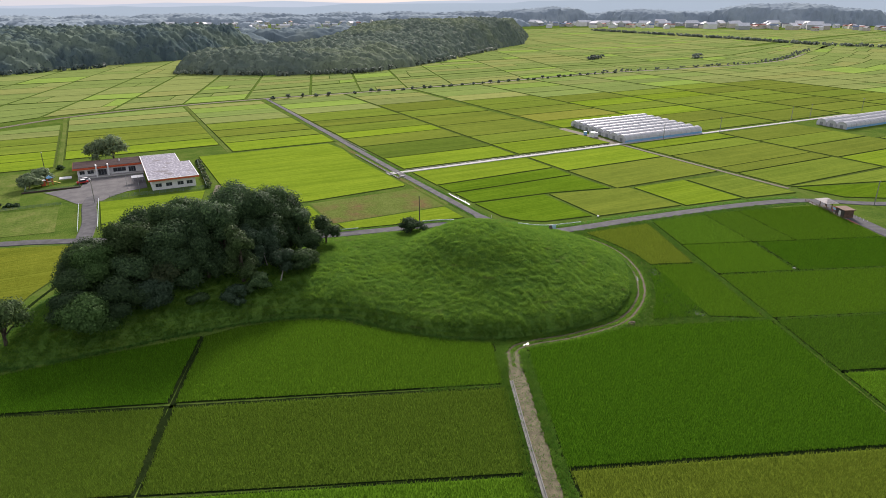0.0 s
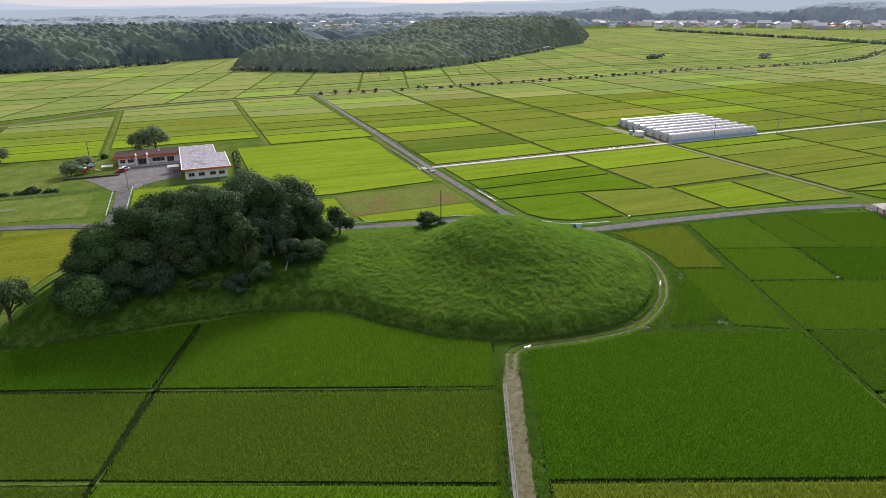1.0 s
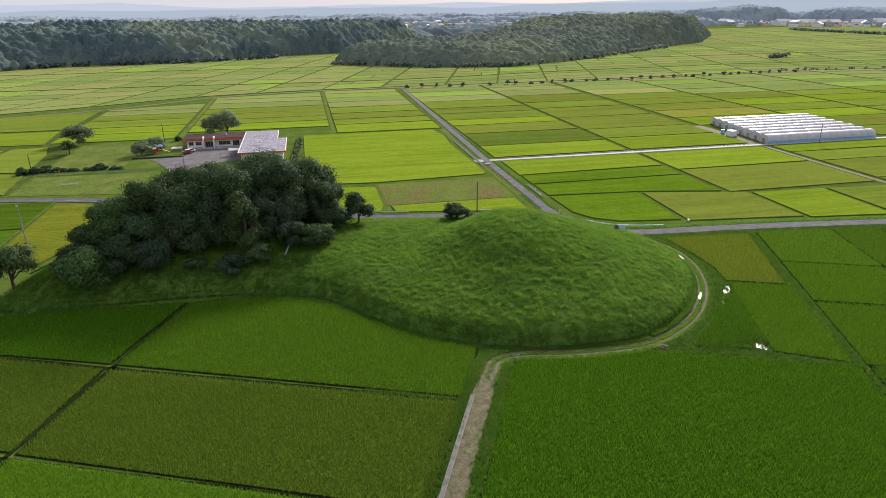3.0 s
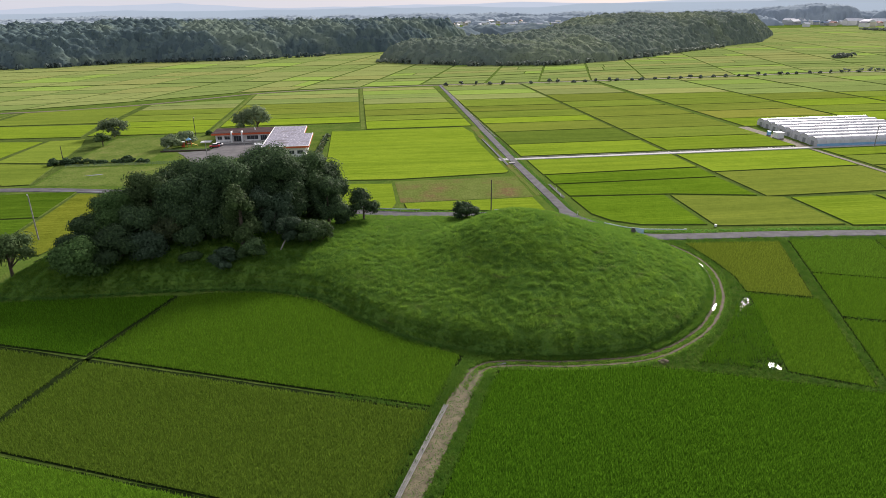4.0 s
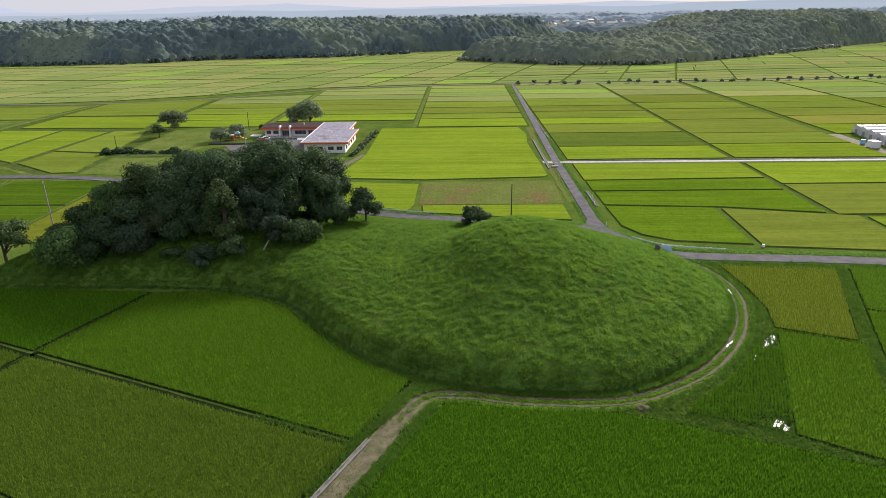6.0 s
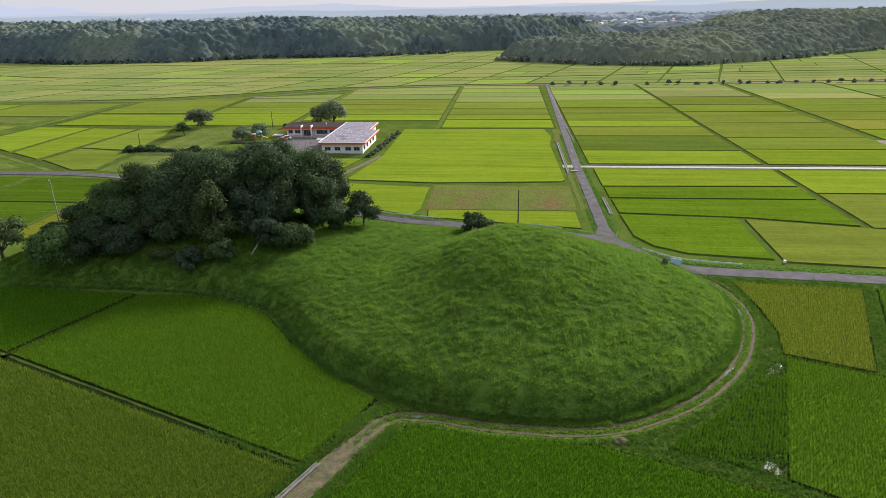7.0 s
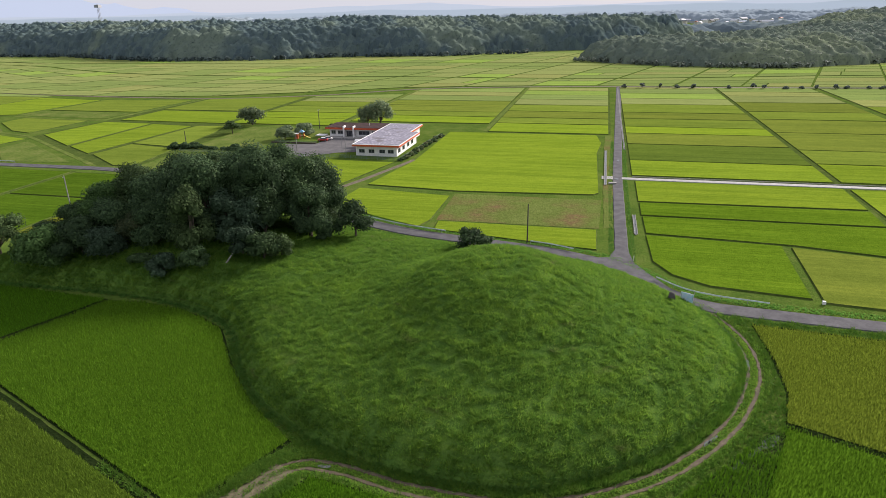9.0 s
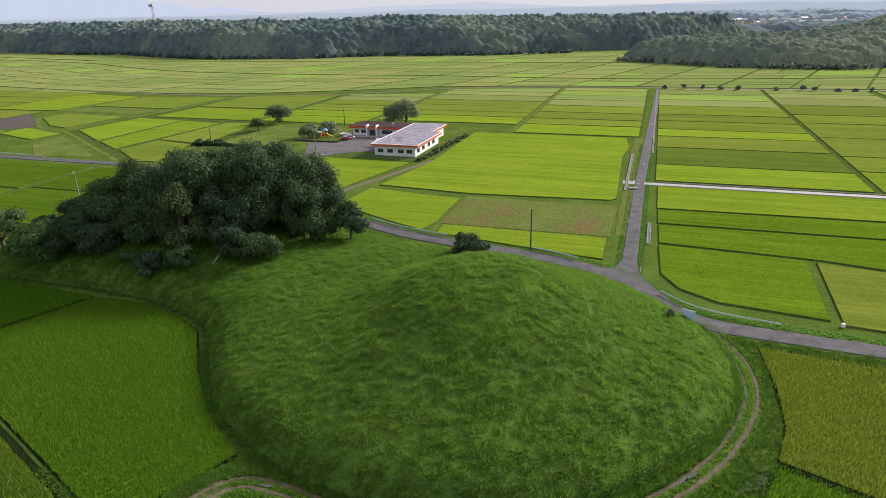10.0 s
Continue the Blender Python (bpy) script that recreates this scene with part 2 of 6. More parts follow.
def film_mat():
    n = Nodes("greenhouse_film")
    f = n.noise(0.5, 4, n.place((1, 0.15, 1)))
    col = n.ramp(f, [(0.3, (0.50, 0.50, 0.52)), (0.7, (0.66, 0.66, 0.67))])
    return n.finish(col, 0.35, 0, 0.5, 0.3)


M_FILM = film_mat()


def water_mat():
    n = Nodes("water")
    n.bump(n.noise(3.0, 2), 0.05, 0.02)
    return n.finish((0.10, 0.105, 0.10), 0.22, 0.0, 0.5)


M_WATER = water_mat()


def leaf_mat(name, a, b, c, glow=0.3, clump=0.0, gloss=0.06, drift=False):
    """Leaves or blades, each of its own tone; clump: also a drift of tone from tuft to tuft; drift: streaks along the contours."""
    n = Nodes(name)
    f = n.geo.outputs["Random Per Island"]
    if clump:
        g = n.noise(clump, 4, None, 0.6)
        f = n.mix(0.5, f, n.ramp(g, [(0.32, (0, 0, 0)), (0.68, (1, 1, 1))]))
    col = n.ramp(f, [(0.0, a), (0.55, b), (1.0, c)])
    if drift:
        d = n.noise(1.0, 4, n.place((0.09, 0.09, 2.4)), 0.65)
        col = n.mix(0.85, col, n.ramp(d, [(0.34, (0.76, 0.81, 0.80)), (0.5, (1.0, 1.0, 1.0)), (0.66, (1.26, 1.18, 0.9))]), "MULTIPLY")
        dry = n.noise(1.0, 3, n.place((0.16, 0.16, 3.5)), 0.6)
        patch = n.noise(0.07, 2)
        both = n.mix(1.0, n.ramp(dry, [(0.60, (0, 0, 0)), (0.68, (1, 1, 1))]), n.ramp(patch, [(0.50, (0, 0, 0)), (0.60, (0.7, 0.7, 0.7))]), "MULTIPLY")
        col = n.mix(both, col, (0.17, 0.16, 0.075))
    info = n.t.nodes.new("ShaderNodeObjectInfo")
    col = n.hsv(col, 0.5, 1.0, n.span(info.outputs["Random"], 0.8, 1.2))
    return n.finish(col, 0.62, 0, gloss, glow)


def canopy_mat(name, a, b, c, tint, cell=0.16, dapple=0.5):
    """Closed canopy seen from afar: tones from crown to crown, stands of paler bamboo, dappled foliage."""
    n = Nodes(name)
    v = n.put("ShaderNodeTexVoronoi", Scale=cell)
    n.link(n.place((1, 1, 0.25)), v.inputs["Vector"])
    col = n.ramp(v.outputs["Color"], [(0.1, a), (0.5, b), (0.9, c)])
    stand = n.noise(0.012, 3)
    col = n.mix(n.ramp(stand, [(0.50, (0, 0, 0)), (0.60, (0.8, 0.8, 0.8))]), col, tint)
    f = n.noise(0.55, 5, n.place((1, 1, 0.5)), 0.7)
    col = n.mix(dapple, col, n.ramp(f, [(0.3, (0.62, 0.66, 0.68)), (0.52, (1.0, 1.0, 1.0)), (0.72, (1.2, 1.18, 1.1))]), "MULTIPLY")
    n.bump(f, 0.3, 0.7)
    return n.finish(col, 1.0, 0, 0.0)


# Air haze is put into these colours: woods turn paler and bluer with distance
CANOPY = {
    "hazed": canopy_mat("canopy_hazed", (0.102, 0.132, 0.107), (0.120, 0.151, 0.117), (0.142, 0.176, 0.127), (0.176, 0.210, 0.129)),
    "forest": canopy_mat("canopy_forest_haze", (0.066, 0.095, 0.102), (0.085, 0.120, 0.120), (0.107, 0.146, 0.132), (0.149, 0.188, 0.139)),
    "far": canopy_mat("canopy_far_haze", (0.110, 0.143, 0.161), (0.128, 0.164, 0.179), (0.151, 0.187, 0.195), (0.179, 0.215, 0.207), 0.07, 0.3),
    "pale": canopy_mat("canopy_pale_haze", (0.159, 0.198, 0.225), (0.177, 0.218, 0.243), (0.200, 0.241, 0.261), (0.225, 0.266, 0.276), 0.07, 0.2),
    "dist": canopy_mat("canopy_dist_haze", (0.225, 0.274, 0.315), (0.246, 0.294, 0.333), (0.266, 0.317, 0.353), (0.289, 0.340, 0.369), 0.06, 0.15),
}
LEAF = {
    "dark": leaf_mat("leaf_dark", (0.032, 0.057, 0.027), (0.052, 0.090, 0.038), (0.082, 0.132, 0.054), 0.3, 0.0, 0.04),
    "mid": leaf_mat("leaf_mid", (0.038, 0.068, 0.028), (0.060, 0.104, 0.040), (0.096, 0.148, 0.058), 0.3, 0.0, 0.04),
    "olive": leaf_mat("leaf_olive", (0.038, 0.063, 0.022), (0.062, 0.101, 0.036), (0.101, 0.152, 0.058), 0.3, 0.0, 0.04),
    "grey": leaf_mat("leaf_grey", (0.030, 0.051, 0.029), (0.047, 0.079, 0.044), (0.073, 0.112, 0.065), 0.3, 0.0, 0.04),
    "rust": leaf_mat("leaf_rust", (0.037, 0.054, 0.026), (0.058, 0.078, 0.034), (0.092, 0.112, 0.052), 0.3, 0.0, 0.04),
    "fresh": leaf_mat("leaf_fresh", (0.041, 0.080, 0.023), (0.066, 0.125, 0.036), (0.102, 0.176, 0.054), 0.3, 0.0, 0.04),
    "bamboo": leaf_mat("leaf_bamboo", (0.110, 0.132, 0.060), (0.135, 0.158, 0.070), (0.165, 0.185, 0.085)),
    # Leaves of distant woods and hedgerows, with air haze put into the colour
    "forest": leaf_mat("leaf_forest_haze", (0.072, 0.103, 0.108), (0.095, 0.131, 0.126), (0.127, 0.164, 0.144)),
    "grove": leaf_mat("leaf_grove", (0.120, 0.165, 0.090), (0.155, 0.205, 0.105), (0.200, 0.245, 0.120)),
    "hazed": leaf_mat("leaf_hazed", (0.127, 0.152, 0.126), (0.147, 0.175, 0.138), (0.172, 0.204, 0.154)),
    "dist": leaf_mat("leaf_dist_haze", (0.25, 0.30, 0.33), (0.28, 0.33, 0.355), (0.31, 0.355, 0.38)),
    "far": leaf_mat("leaf_far_haze", (0.130, 0.165, 0.175), (0.150, 0.185, 0.190), (0.175, 0.205, 0.205)),
}
GRASS_BLADE = {
    "dry": leaf_mat("blade_dry", (0.14, 0.13, 0.06), (0.20, 0.19, 0.09), (0.28, 0.26, 0.13), 0.3),
    "mound": leaf_mat("blade_mound", (0.078, 0.178, 0.028), (0.132, 0.256, 0.034), (0.240, 0.350, 0.048), 0.58, 2.0, 0.06, True),
    "bank": leaf_mat("blade_bank", (0.072, 0.185, 0.030), (0.110, 0.250, 0.040), (0.195, 0.310, 0.075), 0.45, 0.5),
    "weed": leaf_mat("blade_weed", (0.056, 0.140, 0.016), (0.094, 0.196, 0.022), (0.160, 0.240, 0.038), 0.4, 0.5),
}


def blade_mats(tag, table):
    return {k: leaf_mat(tag + k, tuple(0.72 * x for x in v[0]), tuple(0.53 * (x + y) for x, y in zip(*v)), tuple(1.38 * x for x in v[1])) for k, v in table.items()}


BLADE_N, BLADE_S = blade_mats("blade_", RICE), blade_mats("blade_south_", RICE_LOW)
BLADE_M = blade_mats("blade_darkened_", {k: [(0.84 * a, 0.74 * b, 0.75 * c) for a, b, c in v] for k, v in RICE_LOW.items()})

# ---- building blocks ----
RNG = np.random.default_rng(7)


def raw(name, verts, faces, material, parent=None, label="", smooth=False):
    me = bpy.data.meshes.new(name)
    me.from_pydata([tuple(map(float, v)) for v in verts], [], [tuple(map(int, f)) for f in faces])
    me.materials.append(material)
    if smooth:
        me.polygons.foreach_set("use_smooth", [True] * len(me.polygons))
    ob = new(name, me)
    if parent is not None:
        ob.parent = parent
    if label:
        tagged(ob, label)
    return ob


def part(name, bm, material, parent=None, label="", smooth=False):
    me = bpy.data.meshes.new(name)
    bmesh.ops.recalc_face_normals(bm, faces=bm.faces)
    bm.to_mesh(me)
    bm.free()
    me.materials.append(material)
    if smooth:
        me.polygons.foreach_set("use_smooth", [True] * len(me.polygons))
    ob = new(name, me)
    if parent is not None:
        ob.parent = parent
    if label:
        tagged(ob, label)
    return ob


def empty(name, x=0, y=0, z=0, turn=0.0):
    ob = new(name)
    ob.matrix_basis = pose(x, y, z, 0, 0, turn)
    return ob


def tris_mesh(name, tri, material, parent=None):
    """A mesh of loose triangles from an array (n, 3, 3)."""
    n = len(tri)
    me = bpy.data.meshes.new(name)
    me.vertices.add(3 * n)
    me.vertices.foreach_set("co", tri.reshape(-1).astype(np.float32))
    me.loops.add(3 * n)
    me.loops.foreach_set("vertex_index", np.arange(3 * n, dtype=np.int32))
    me.polygons.add(n)
    me.polygons.foreach_set("loop_start", np.arange(0, 3 * n, 3, dtype=np.int32))
    me.polygons.foreach_set("loop_total", np.full(n, 3, dtype=np.int32))
    me.materials.append(material)
    me.update()
    me.validate()
    ob = new(name, me)
    if parent is not None:
        ob.parent = parent
    return ob


def quads_mesh(name, quad, material, parent=None):
    """A mesh of loose quads from an array (n, 4, 3)."""
    n = len(quad)
    me = bpy.data.meshes.new(name)
    me.vertices.add(4 * n)
    me.vertices.foreach_set("co", quad.reshape(-1).astype(np.float32))
    me.loops.add(4 * n)
    me.loops.foreach_set("vertex_index", np.arange(4 * n, dtype=np.int32))
    me.polygons.add(n)
    me.polygons.foreach_set("loop_start", np.arange(0, 4 * n, 4, dtype=np.int32))
    me.polygons.foreach_set("loop_total", np.full(n, 4, dtype=np.int32))
    me.materials.append(material)
    me.update()
    me.validate()
    ob = new(name, me)
    if parent is not None:
        ob.parent = parent
    return ob


def box(bm, x0, y0, z0, x1, y1, z1, bev=0.0):
    r = bmesh.ops.create_cube(bm, size=1.0, matrix=Matrix.LocRotScale(((x0 + x1) / 2, (y0 + y1) / 2, (z0 + z1) / 2), None, (x1 - x0, y1 - y0, z1 - z0)))
    if bev:
        edges = list({e for v in r["verts"] for e in v.link_edges})
        bmesh.ops.bevel(bm, geom=edges, offset=bev, segments=1, affect="EDGES")
    return bm


def boxed(*dims, bev=0.0):
    return box(bmesh.new(), *dims, bev=bev)


def rod(bm, a, b, r0, r1=None, sides=8):
    a, b = Vector(a), Vector(b)
    d = b - a
    m = Matrix.Translation((a + b) / 2) @ d.to_track_quat("Z", "Y").to_matrix().to_4x4()
    bmesh.ops.create_cone(bm, cap_ends=True, segments=sides, radius1=r0, radius2=r0 if r1 is None else r1, depth=d.length, matrix=m)
    return bm


def smooth_line(pts, step=2.0):
    """Catmull-Rom through the given points, resampled."""
    P = np.array(pts, float)
    P = np.vstack([2 * P[0] - P[1], P, 2 * P[-1] - P[-2]])
    out = []
    for i in range(1, len(P) - 2):
        n = max(2, int(np.linalg.norm(P[i + 1] - P[i]) / step))
        for k in range(n):
            t = k / n
            out.append(0.5 * (2 * P[i] + (P[i + 1] - P[i - 1]) * t + (2 * P[i - 1] - 5 * P[i] + 4 * P[i + 1] - P[i + 2]) * t * t + (3 * P[i] - P[i - 1] - 3 * P[i + 1] + P[i + 2]) * t ** 3))
    out.append(P[-2])
    return np.array(out)


def ribbon(line, lo, hi, z, drop=0.25, wobble=0.0):
    """Verts and faces of a strip with skirts along a line, from offset lo to hi (left is positive)."""
    d = np.gradient(line, axis=0)
    d /= np.linalg.norm(d, axis=1)[:, None]
    nrm = np.stack([-d[:, 1], d[:, 0]], 1)
    V, Fc = [], []
    for p, n in zip(line, nrm):
        a = lo + wobble * (RNG.random() - 0.5)
        b = hi + wobble * (RNG.random() - 0.5)
        for o, h in ((a - drop, z - drop), (a, z), (b, z), (b + drop, z - drop)):
            V.append((*(p + n * o), h))
    for i in range(len(line) - 1):
        for k in range(3):
            q = 4 * i + k
            Fc.append((q, q + 4, q + 5, q + 1))
    return V, Fc


def in_poly(x, y, poly):
    P = np.array(poly, float)
    x, y = np.asarray(x, float), np.asarray(y, float)
    inside = np.zeros(x.shape, bool)
    for (x0, y0), (x1, y1) in zip(P, np.roll(P, -1, 0)):
        c = ((y0 > y) != (y1 > y)) & (x < (x1 - x0) * (y - y0) / (y1 - y0 + 1e-12) + x0)
        inside ^= c
    return inside


def edge_dist(x, y, poly):
    P = np.array(poly, float)
    best = np.full(np.shape(x), 1e9)
    for a, b in zip(P, np.roll(P, -1, 0)):
        d = b - a
        t = np.clip(((x - a[0]) * d[0] + (y - a[1]) * d[1]) / (d @ d + 1e-12), 0, 1)
        best = np.minimum(best, np.hypot(x - a[0] - t * d[0], y - a[1] - t * d[1]))
    return best


def blades(x, y, z, height, width, per, lean=0.35):
    """Upright thin triangles, several per place."""
    n = len(x)
    x, y, z = np.repeat(x, per), np.repeat(y, per), np.repeat(z, per)
    m = len(x)
    ang = RNG.random(m) * 2 * np.pi
    h = height * (0.7 + 0.6 * RNG.random(m))
    ox, oy = RNG.normal(0, width * 0.6, m), RNG.normal(0, width * 0.6, m)
    lx, ly = RNG.normal(0, lean, m) * h, RNG.normal(0, lean, m) * h
    w = width * (0.7 + 0.6 * RNG.random(m)) / 2
    tri = np.empty((m, 3, 3))
    tri[:, 0] = np.stack([x + ox + np.cos(ang) * w, y + oy + np.sin(ang) * w, z], 1)
    tri[:, 1] = np.stack([x + ox - np.cos(ang) * w, y + oy - np.sin(ang) * w, z], 1)
    tri[:, 2] = np.stack([x + ox + lx, y + oy + ly, z + h], 1)
    return tri


def rough_noise(x, y, s, seed=0.0):
    return np.array([noise.noise(Vector((a / s + seed, b / s - seed, seed))) for a, b in zip(np.ravel(x), np.ravel(y))]).reshape(np.shape(x))

# ---- ground, mound, roads ----
ground = raw("ground", [(-4800, -1500, 0), (4800, -1500, 0), (4800, 4900, 0), (-4800, 4900, 0)], [(0, 1, 2, 3)], M_VERGE)
tagged(ground, "flat grassy valley floor between rice fields", "ground", kind="structure")

FOOT = smooth_line([(115.4, 139), (118.6, 130.5), (119.3, 122.2), (117.7, 115), (113.1, 106), (104.5, 95.8), (93.2, 89.2), (80.5, 88.8), (71, 90.4), (63, 94), (55, 99), (47.4, 107.8),
                    (40.2, 117), (28.7, 122.4), (11.4, 125), (-14.7, 125.1), (-24, 128), (-23.5, 140), (-17.5, 155), (-5, 169), (15, 172.5), (38, 167), (62, 161.5), (85, 157.5), (98, 154.5), (108, 147), (115.4, 139)], 2.0)
CX, CY = 82.0, 133.0
PROFILE_S = [0, 0.12, 0.24, 0.30, 0.40, 0.51, 0.60, 0.75, 0.88, 0.95, 1.0]
PROFILE_Z = [10.2, 10.1, 9.4, 8.9, 7.6, 6.1, 5.25, 3.4, 1.9, 1.0, 0.0]


def mound_height(x, y):
    """Height of the keyhole mound: a round rear part and a long front part with a knoll."""
    x, y = np.asarray(x, float), np.asarray(y, float)
    dx, dy = x - CX, y - CY
    d = np.hypot(dx, dy) + 1e-6
    ux, uy = dx / d, dy / d
    ex, ey = CX - 85.0, CY - 121.5
    bq = ux * ex + uy * ey
    reach = -bq + np.sqrt(np.maximum(bq * bq - (ex * ex + ey * ey - 34.5 ** 2), 0))
    rnd = np.interp(d / reach, PROFILE_S, PROFILE_Z)
    inside = in_poly(x, y, FOOT)
    e = np.where(inside, edge_dist(x, y, FOOT), 0.0)
    rise = np.interp(x, [-20, 5, 25, 42, 55, 70], [3.5, 6.0, 6.8, 4.3, 3.6, 3.6])
    nk = 1.2 * np.clip(e / 3.4, 0, 1) + rise * (1 - np.exp(-e / 9.0))
    nk = nk * np.clip(e / 0.6, 0, 1)
    k = 1.2
    h = np.maximum(rnd, nk) + np.maximum(k - np.abs(rnd - nk), 0) ** 2 / (4 * k)
    return np.where(inside, h * np.clip(e / 0.8, 0, 1), 0.0)


def build_mound():
    step = 0.55
    xs, ys = np.arange(-33, 123, step), np.arange(86, 187, step)
    X, Y = np.meshgrid(xs, ys)
    Z = mound_height(X, Y)
    up = Z > 0.05
    rn = rough_noise(X, Y, 4.0, 3.1) * 0.09 + rough_noise(X, Y, 1.6, 9.2) * 0.07
    Z = np.where(up, Z + rn * np.clip(Z, 0, 1), -0.15)
    nx = len(xs)
    V = np.stack([X, Y, Z], -1).reshape(-1, 3)
    keep = np.zeros(Z.shape, bool)
    keep[:-1, :-1] = up[:-1, :-1] | up[1:, :-1] | up[:-1, 1:] | up[1:, 1:]
    Fc = [(j * nx + i, j * nx + i + 1, (j + 1) * nx + i + 1, (j + 1) * nx + i) for j, i in zip(*np.nonzero(keep))]
    used = np.unique(np.array(Fc))
    remap = np.zeros(len(V), int)
    remap[used] = np.arange(len(used))
    ob = raw("burial_mound", V[used], remap[np.array(Fc)], M_MOUND, smooth=True)
    tagged(ob, "large keyhole-shaped ancient burial mound covered with uncut green grass", "burial mound", kind="structure")
    return ob


mound = build_mound()

# Roads: centre lines and half widths.
BEND = smooth_line([(-320, 214), (-200, 213.5), (-101, 213.2), (-61, 212.8), (-32, 206.8), (-13, 200), (15, 186.5), (45.7, 173), (56, 169), (68, 166.3), (84, 163.3),
                    (93, 160.6), (101, 156.6), (107.5, 149.5), (112, 144), (118, 140.2), (130, 138.8), (145, 137.6), (163, 135.6), (185, 132.5), (205, 128), (216, 122.5), (232, 110), (270, 95), (340, 66)], 2.0)
MAIN = np.array([(103.6 + max(0.0, y - 228.0) * 0.0165, y) for y in np.arange(153.0, 470, 3.0)])
CROSS = np.array([(x, 227.8) for x in np.arange(103, 520, 4.0)])
FAR = smooth_line([(-560, 452), (-306, 401), (-150, 387), (-77, 406), (-17.5, 446), (40, 461), (104, 468), (180, 468), (290, 474), (430, 487), (560, 480), (700, 493), (860, 566), (1000, 640)], 6.0)
DITCH2 = smooth_line([(-1200, 760), (-560, 624), (-435, 580), (-330, 541), (-250, 526), (-157, 521), (-60, 523), (26, 517), (110, 518), (190, 532), (250, 545), (335, 553), (430, 562), (560, 560), (700, 575), (1000, 700), (1700, 900)], 10.0)
SIDE = smooth_line([(214, 125), (206, 104), (196, 80), (186, 56), (172, 24)], 3.0)


def road(name, line, half, z, material, label):
    ob = raw(name, *ribbon(line, -half, half, z, 0.35, 0.15), material)
    return tagged(ob, label, "road", kind="structure")


road("road_bend", BEND, 1.95, 0.16, M_ASPHALT, "narrow grey asphalt lane curving past the mound")
road("road_main", MAIN, 1.3, 0.155, M_ASPHALT, "straight grey farm road between rice fields")
road("road_cross", CROSS, 1.15, 0.15, M_CONCRETE, "pale concrete farm road towards the greenhouses")
road("road_far", FAR, 1.8, 0.14, M_GRAVEL, "distant farm road across the plain")
flare = raw("road_junction", [(97.2, 159.6, 0.158), (101.0, 160.8, 0.158), (102.3, 165.5, 0.158), (104.9, 165.5, 0.158), (105.9, 158.5, 0.158), (108.0, 154.0, 0.158), (111.0, 148.4, 0.158), (107.6, 150.6, 0.158), (102.0, 156.6, 0.158)], [tuple(range(9))[::-1]], M_ASPHALT)
tagged(flare, "flared asphalt mouth of the farm road at the lane", "road", kind="structure")
road("road_side", SIDE, 2.4, 0.165, M_ASPHALT, "asphalt lane beside the rest area")
DRIVE = smooth_line([(-9.5, 198), (-8.6, 206), (-7.6, 216), (-7.6, 228), (-7.4, 238), (-6, 248)], 2.0)
road("road_drive", DRIVE, 2.1, 0.17, M_ASPHALT, "asphalt drive from the lane to the school yard")
for line, lab in (([(220.5, 138), (220, 180), (220.3, 226)], "unpaved farm track beside a ditch"), ([(36, 243), (34.5, 237), (28, 214), (24, 200), (26, 186)], "bare earth path along a field edge"),
                  ([(-193, 292), (-165.5, 268.5), (-144.5, 262.0), (-107.9, 239.5), (-76, 219.5), (-70, 215)], "rutted grass farm track"), ([(-200, 309.5), (-148, 304.5), (-142, 312), (-140.5, 330), (-136.5, 384)], "grassy farm track between rice fields"), ([(50.6, 300), (50.8, 380), (51.5, 460)], "grassy farm track"), ([(-18, 305), (-18, 380), (-18.5, 445)], "wide grassy farm track")):
    road("farm_track", smooth_line(line, 3.0), 0.9, 0.07, M_WEEDY if "grass" in lab else M_GRAVEL, lab)

# Track round the mound: two soil ruts, and the gravel track towards the south.
RING = smooth_line([(112.6, 141.3), (116.8, 138), (120.2, 130), (121, 122.4), (119.5, 115), (115, 105), (106, 94.2), (93.7, 87.1), (80.4, 86.7), (71, 88.2), (66, 87.5), (62.5, 82)], 1.0)
for off in (-0.75, 0.75):
    ob = raw("wheel_rut", *ribbon(RING, off - 0.2, off + 0.2, 0.05, 0.1, 0.25), M_SOIL)
    tagged(ob, "worn brown wheel rut in the grass round the mound", "wheel rut", kind="structure")
STEM = smooth_line([(65.2, 87), (61.5, 79.5), (50.2, 55.2), (40, 32), (30, 9)], 1.0)
ob = raw("gravel_track", *ribbon(STEM, -1.5, 1.5, 0.06, 0.12, 0.5), M_GRAVEL)
tagged(ob, "straight unpaved gravel track between rice fields", "track", kind="structure")


def channel(line, width, z, label, water=True, wall=None):
    """A concrete ditch: two thin walls and a wet bed."""
    top = empty("irrigation_channel")
    for lo, hi in ((-width / 2 - 0.12, -width / 2), (width / 2, width / 2 + 0.12)):
        raw("side_wall", *ribbon(line, lo, hi, z, 0.05), wall or M_OLDCONC, top)
    raw("bed", *ribbon(line, -width / 2, width / 2, z - 0.12, 0.02), M_WATER if water else M_OLDCONC, top)
    return tagged(top, label, "ditch", kind="structure")


channel(smooth_line([(59.4, 78.3), (54, 66.5), (48.6, 54.4), (38, 30)], 2.0), 0.35, 0.30, "narrow concrete irrigation ditch beside the gravel track", False)
channel(np.array([(100.1, y) for y in np.arange(219, 268, 3.0)]), 0.5, 0.30, "water-filled concrete irrigation ditch beside the road", True)
channel(np.array([(107.0, y) for y in np.arange(176, 192, 3.0)]), 0.5, 0.30, "short concrete ditch beside the road")
channel(np.array([(x, 230.0) for x in np.arange(108, 220, 4.0)]), 0.3, 0.25, "long concrete ditch beside the pale road")
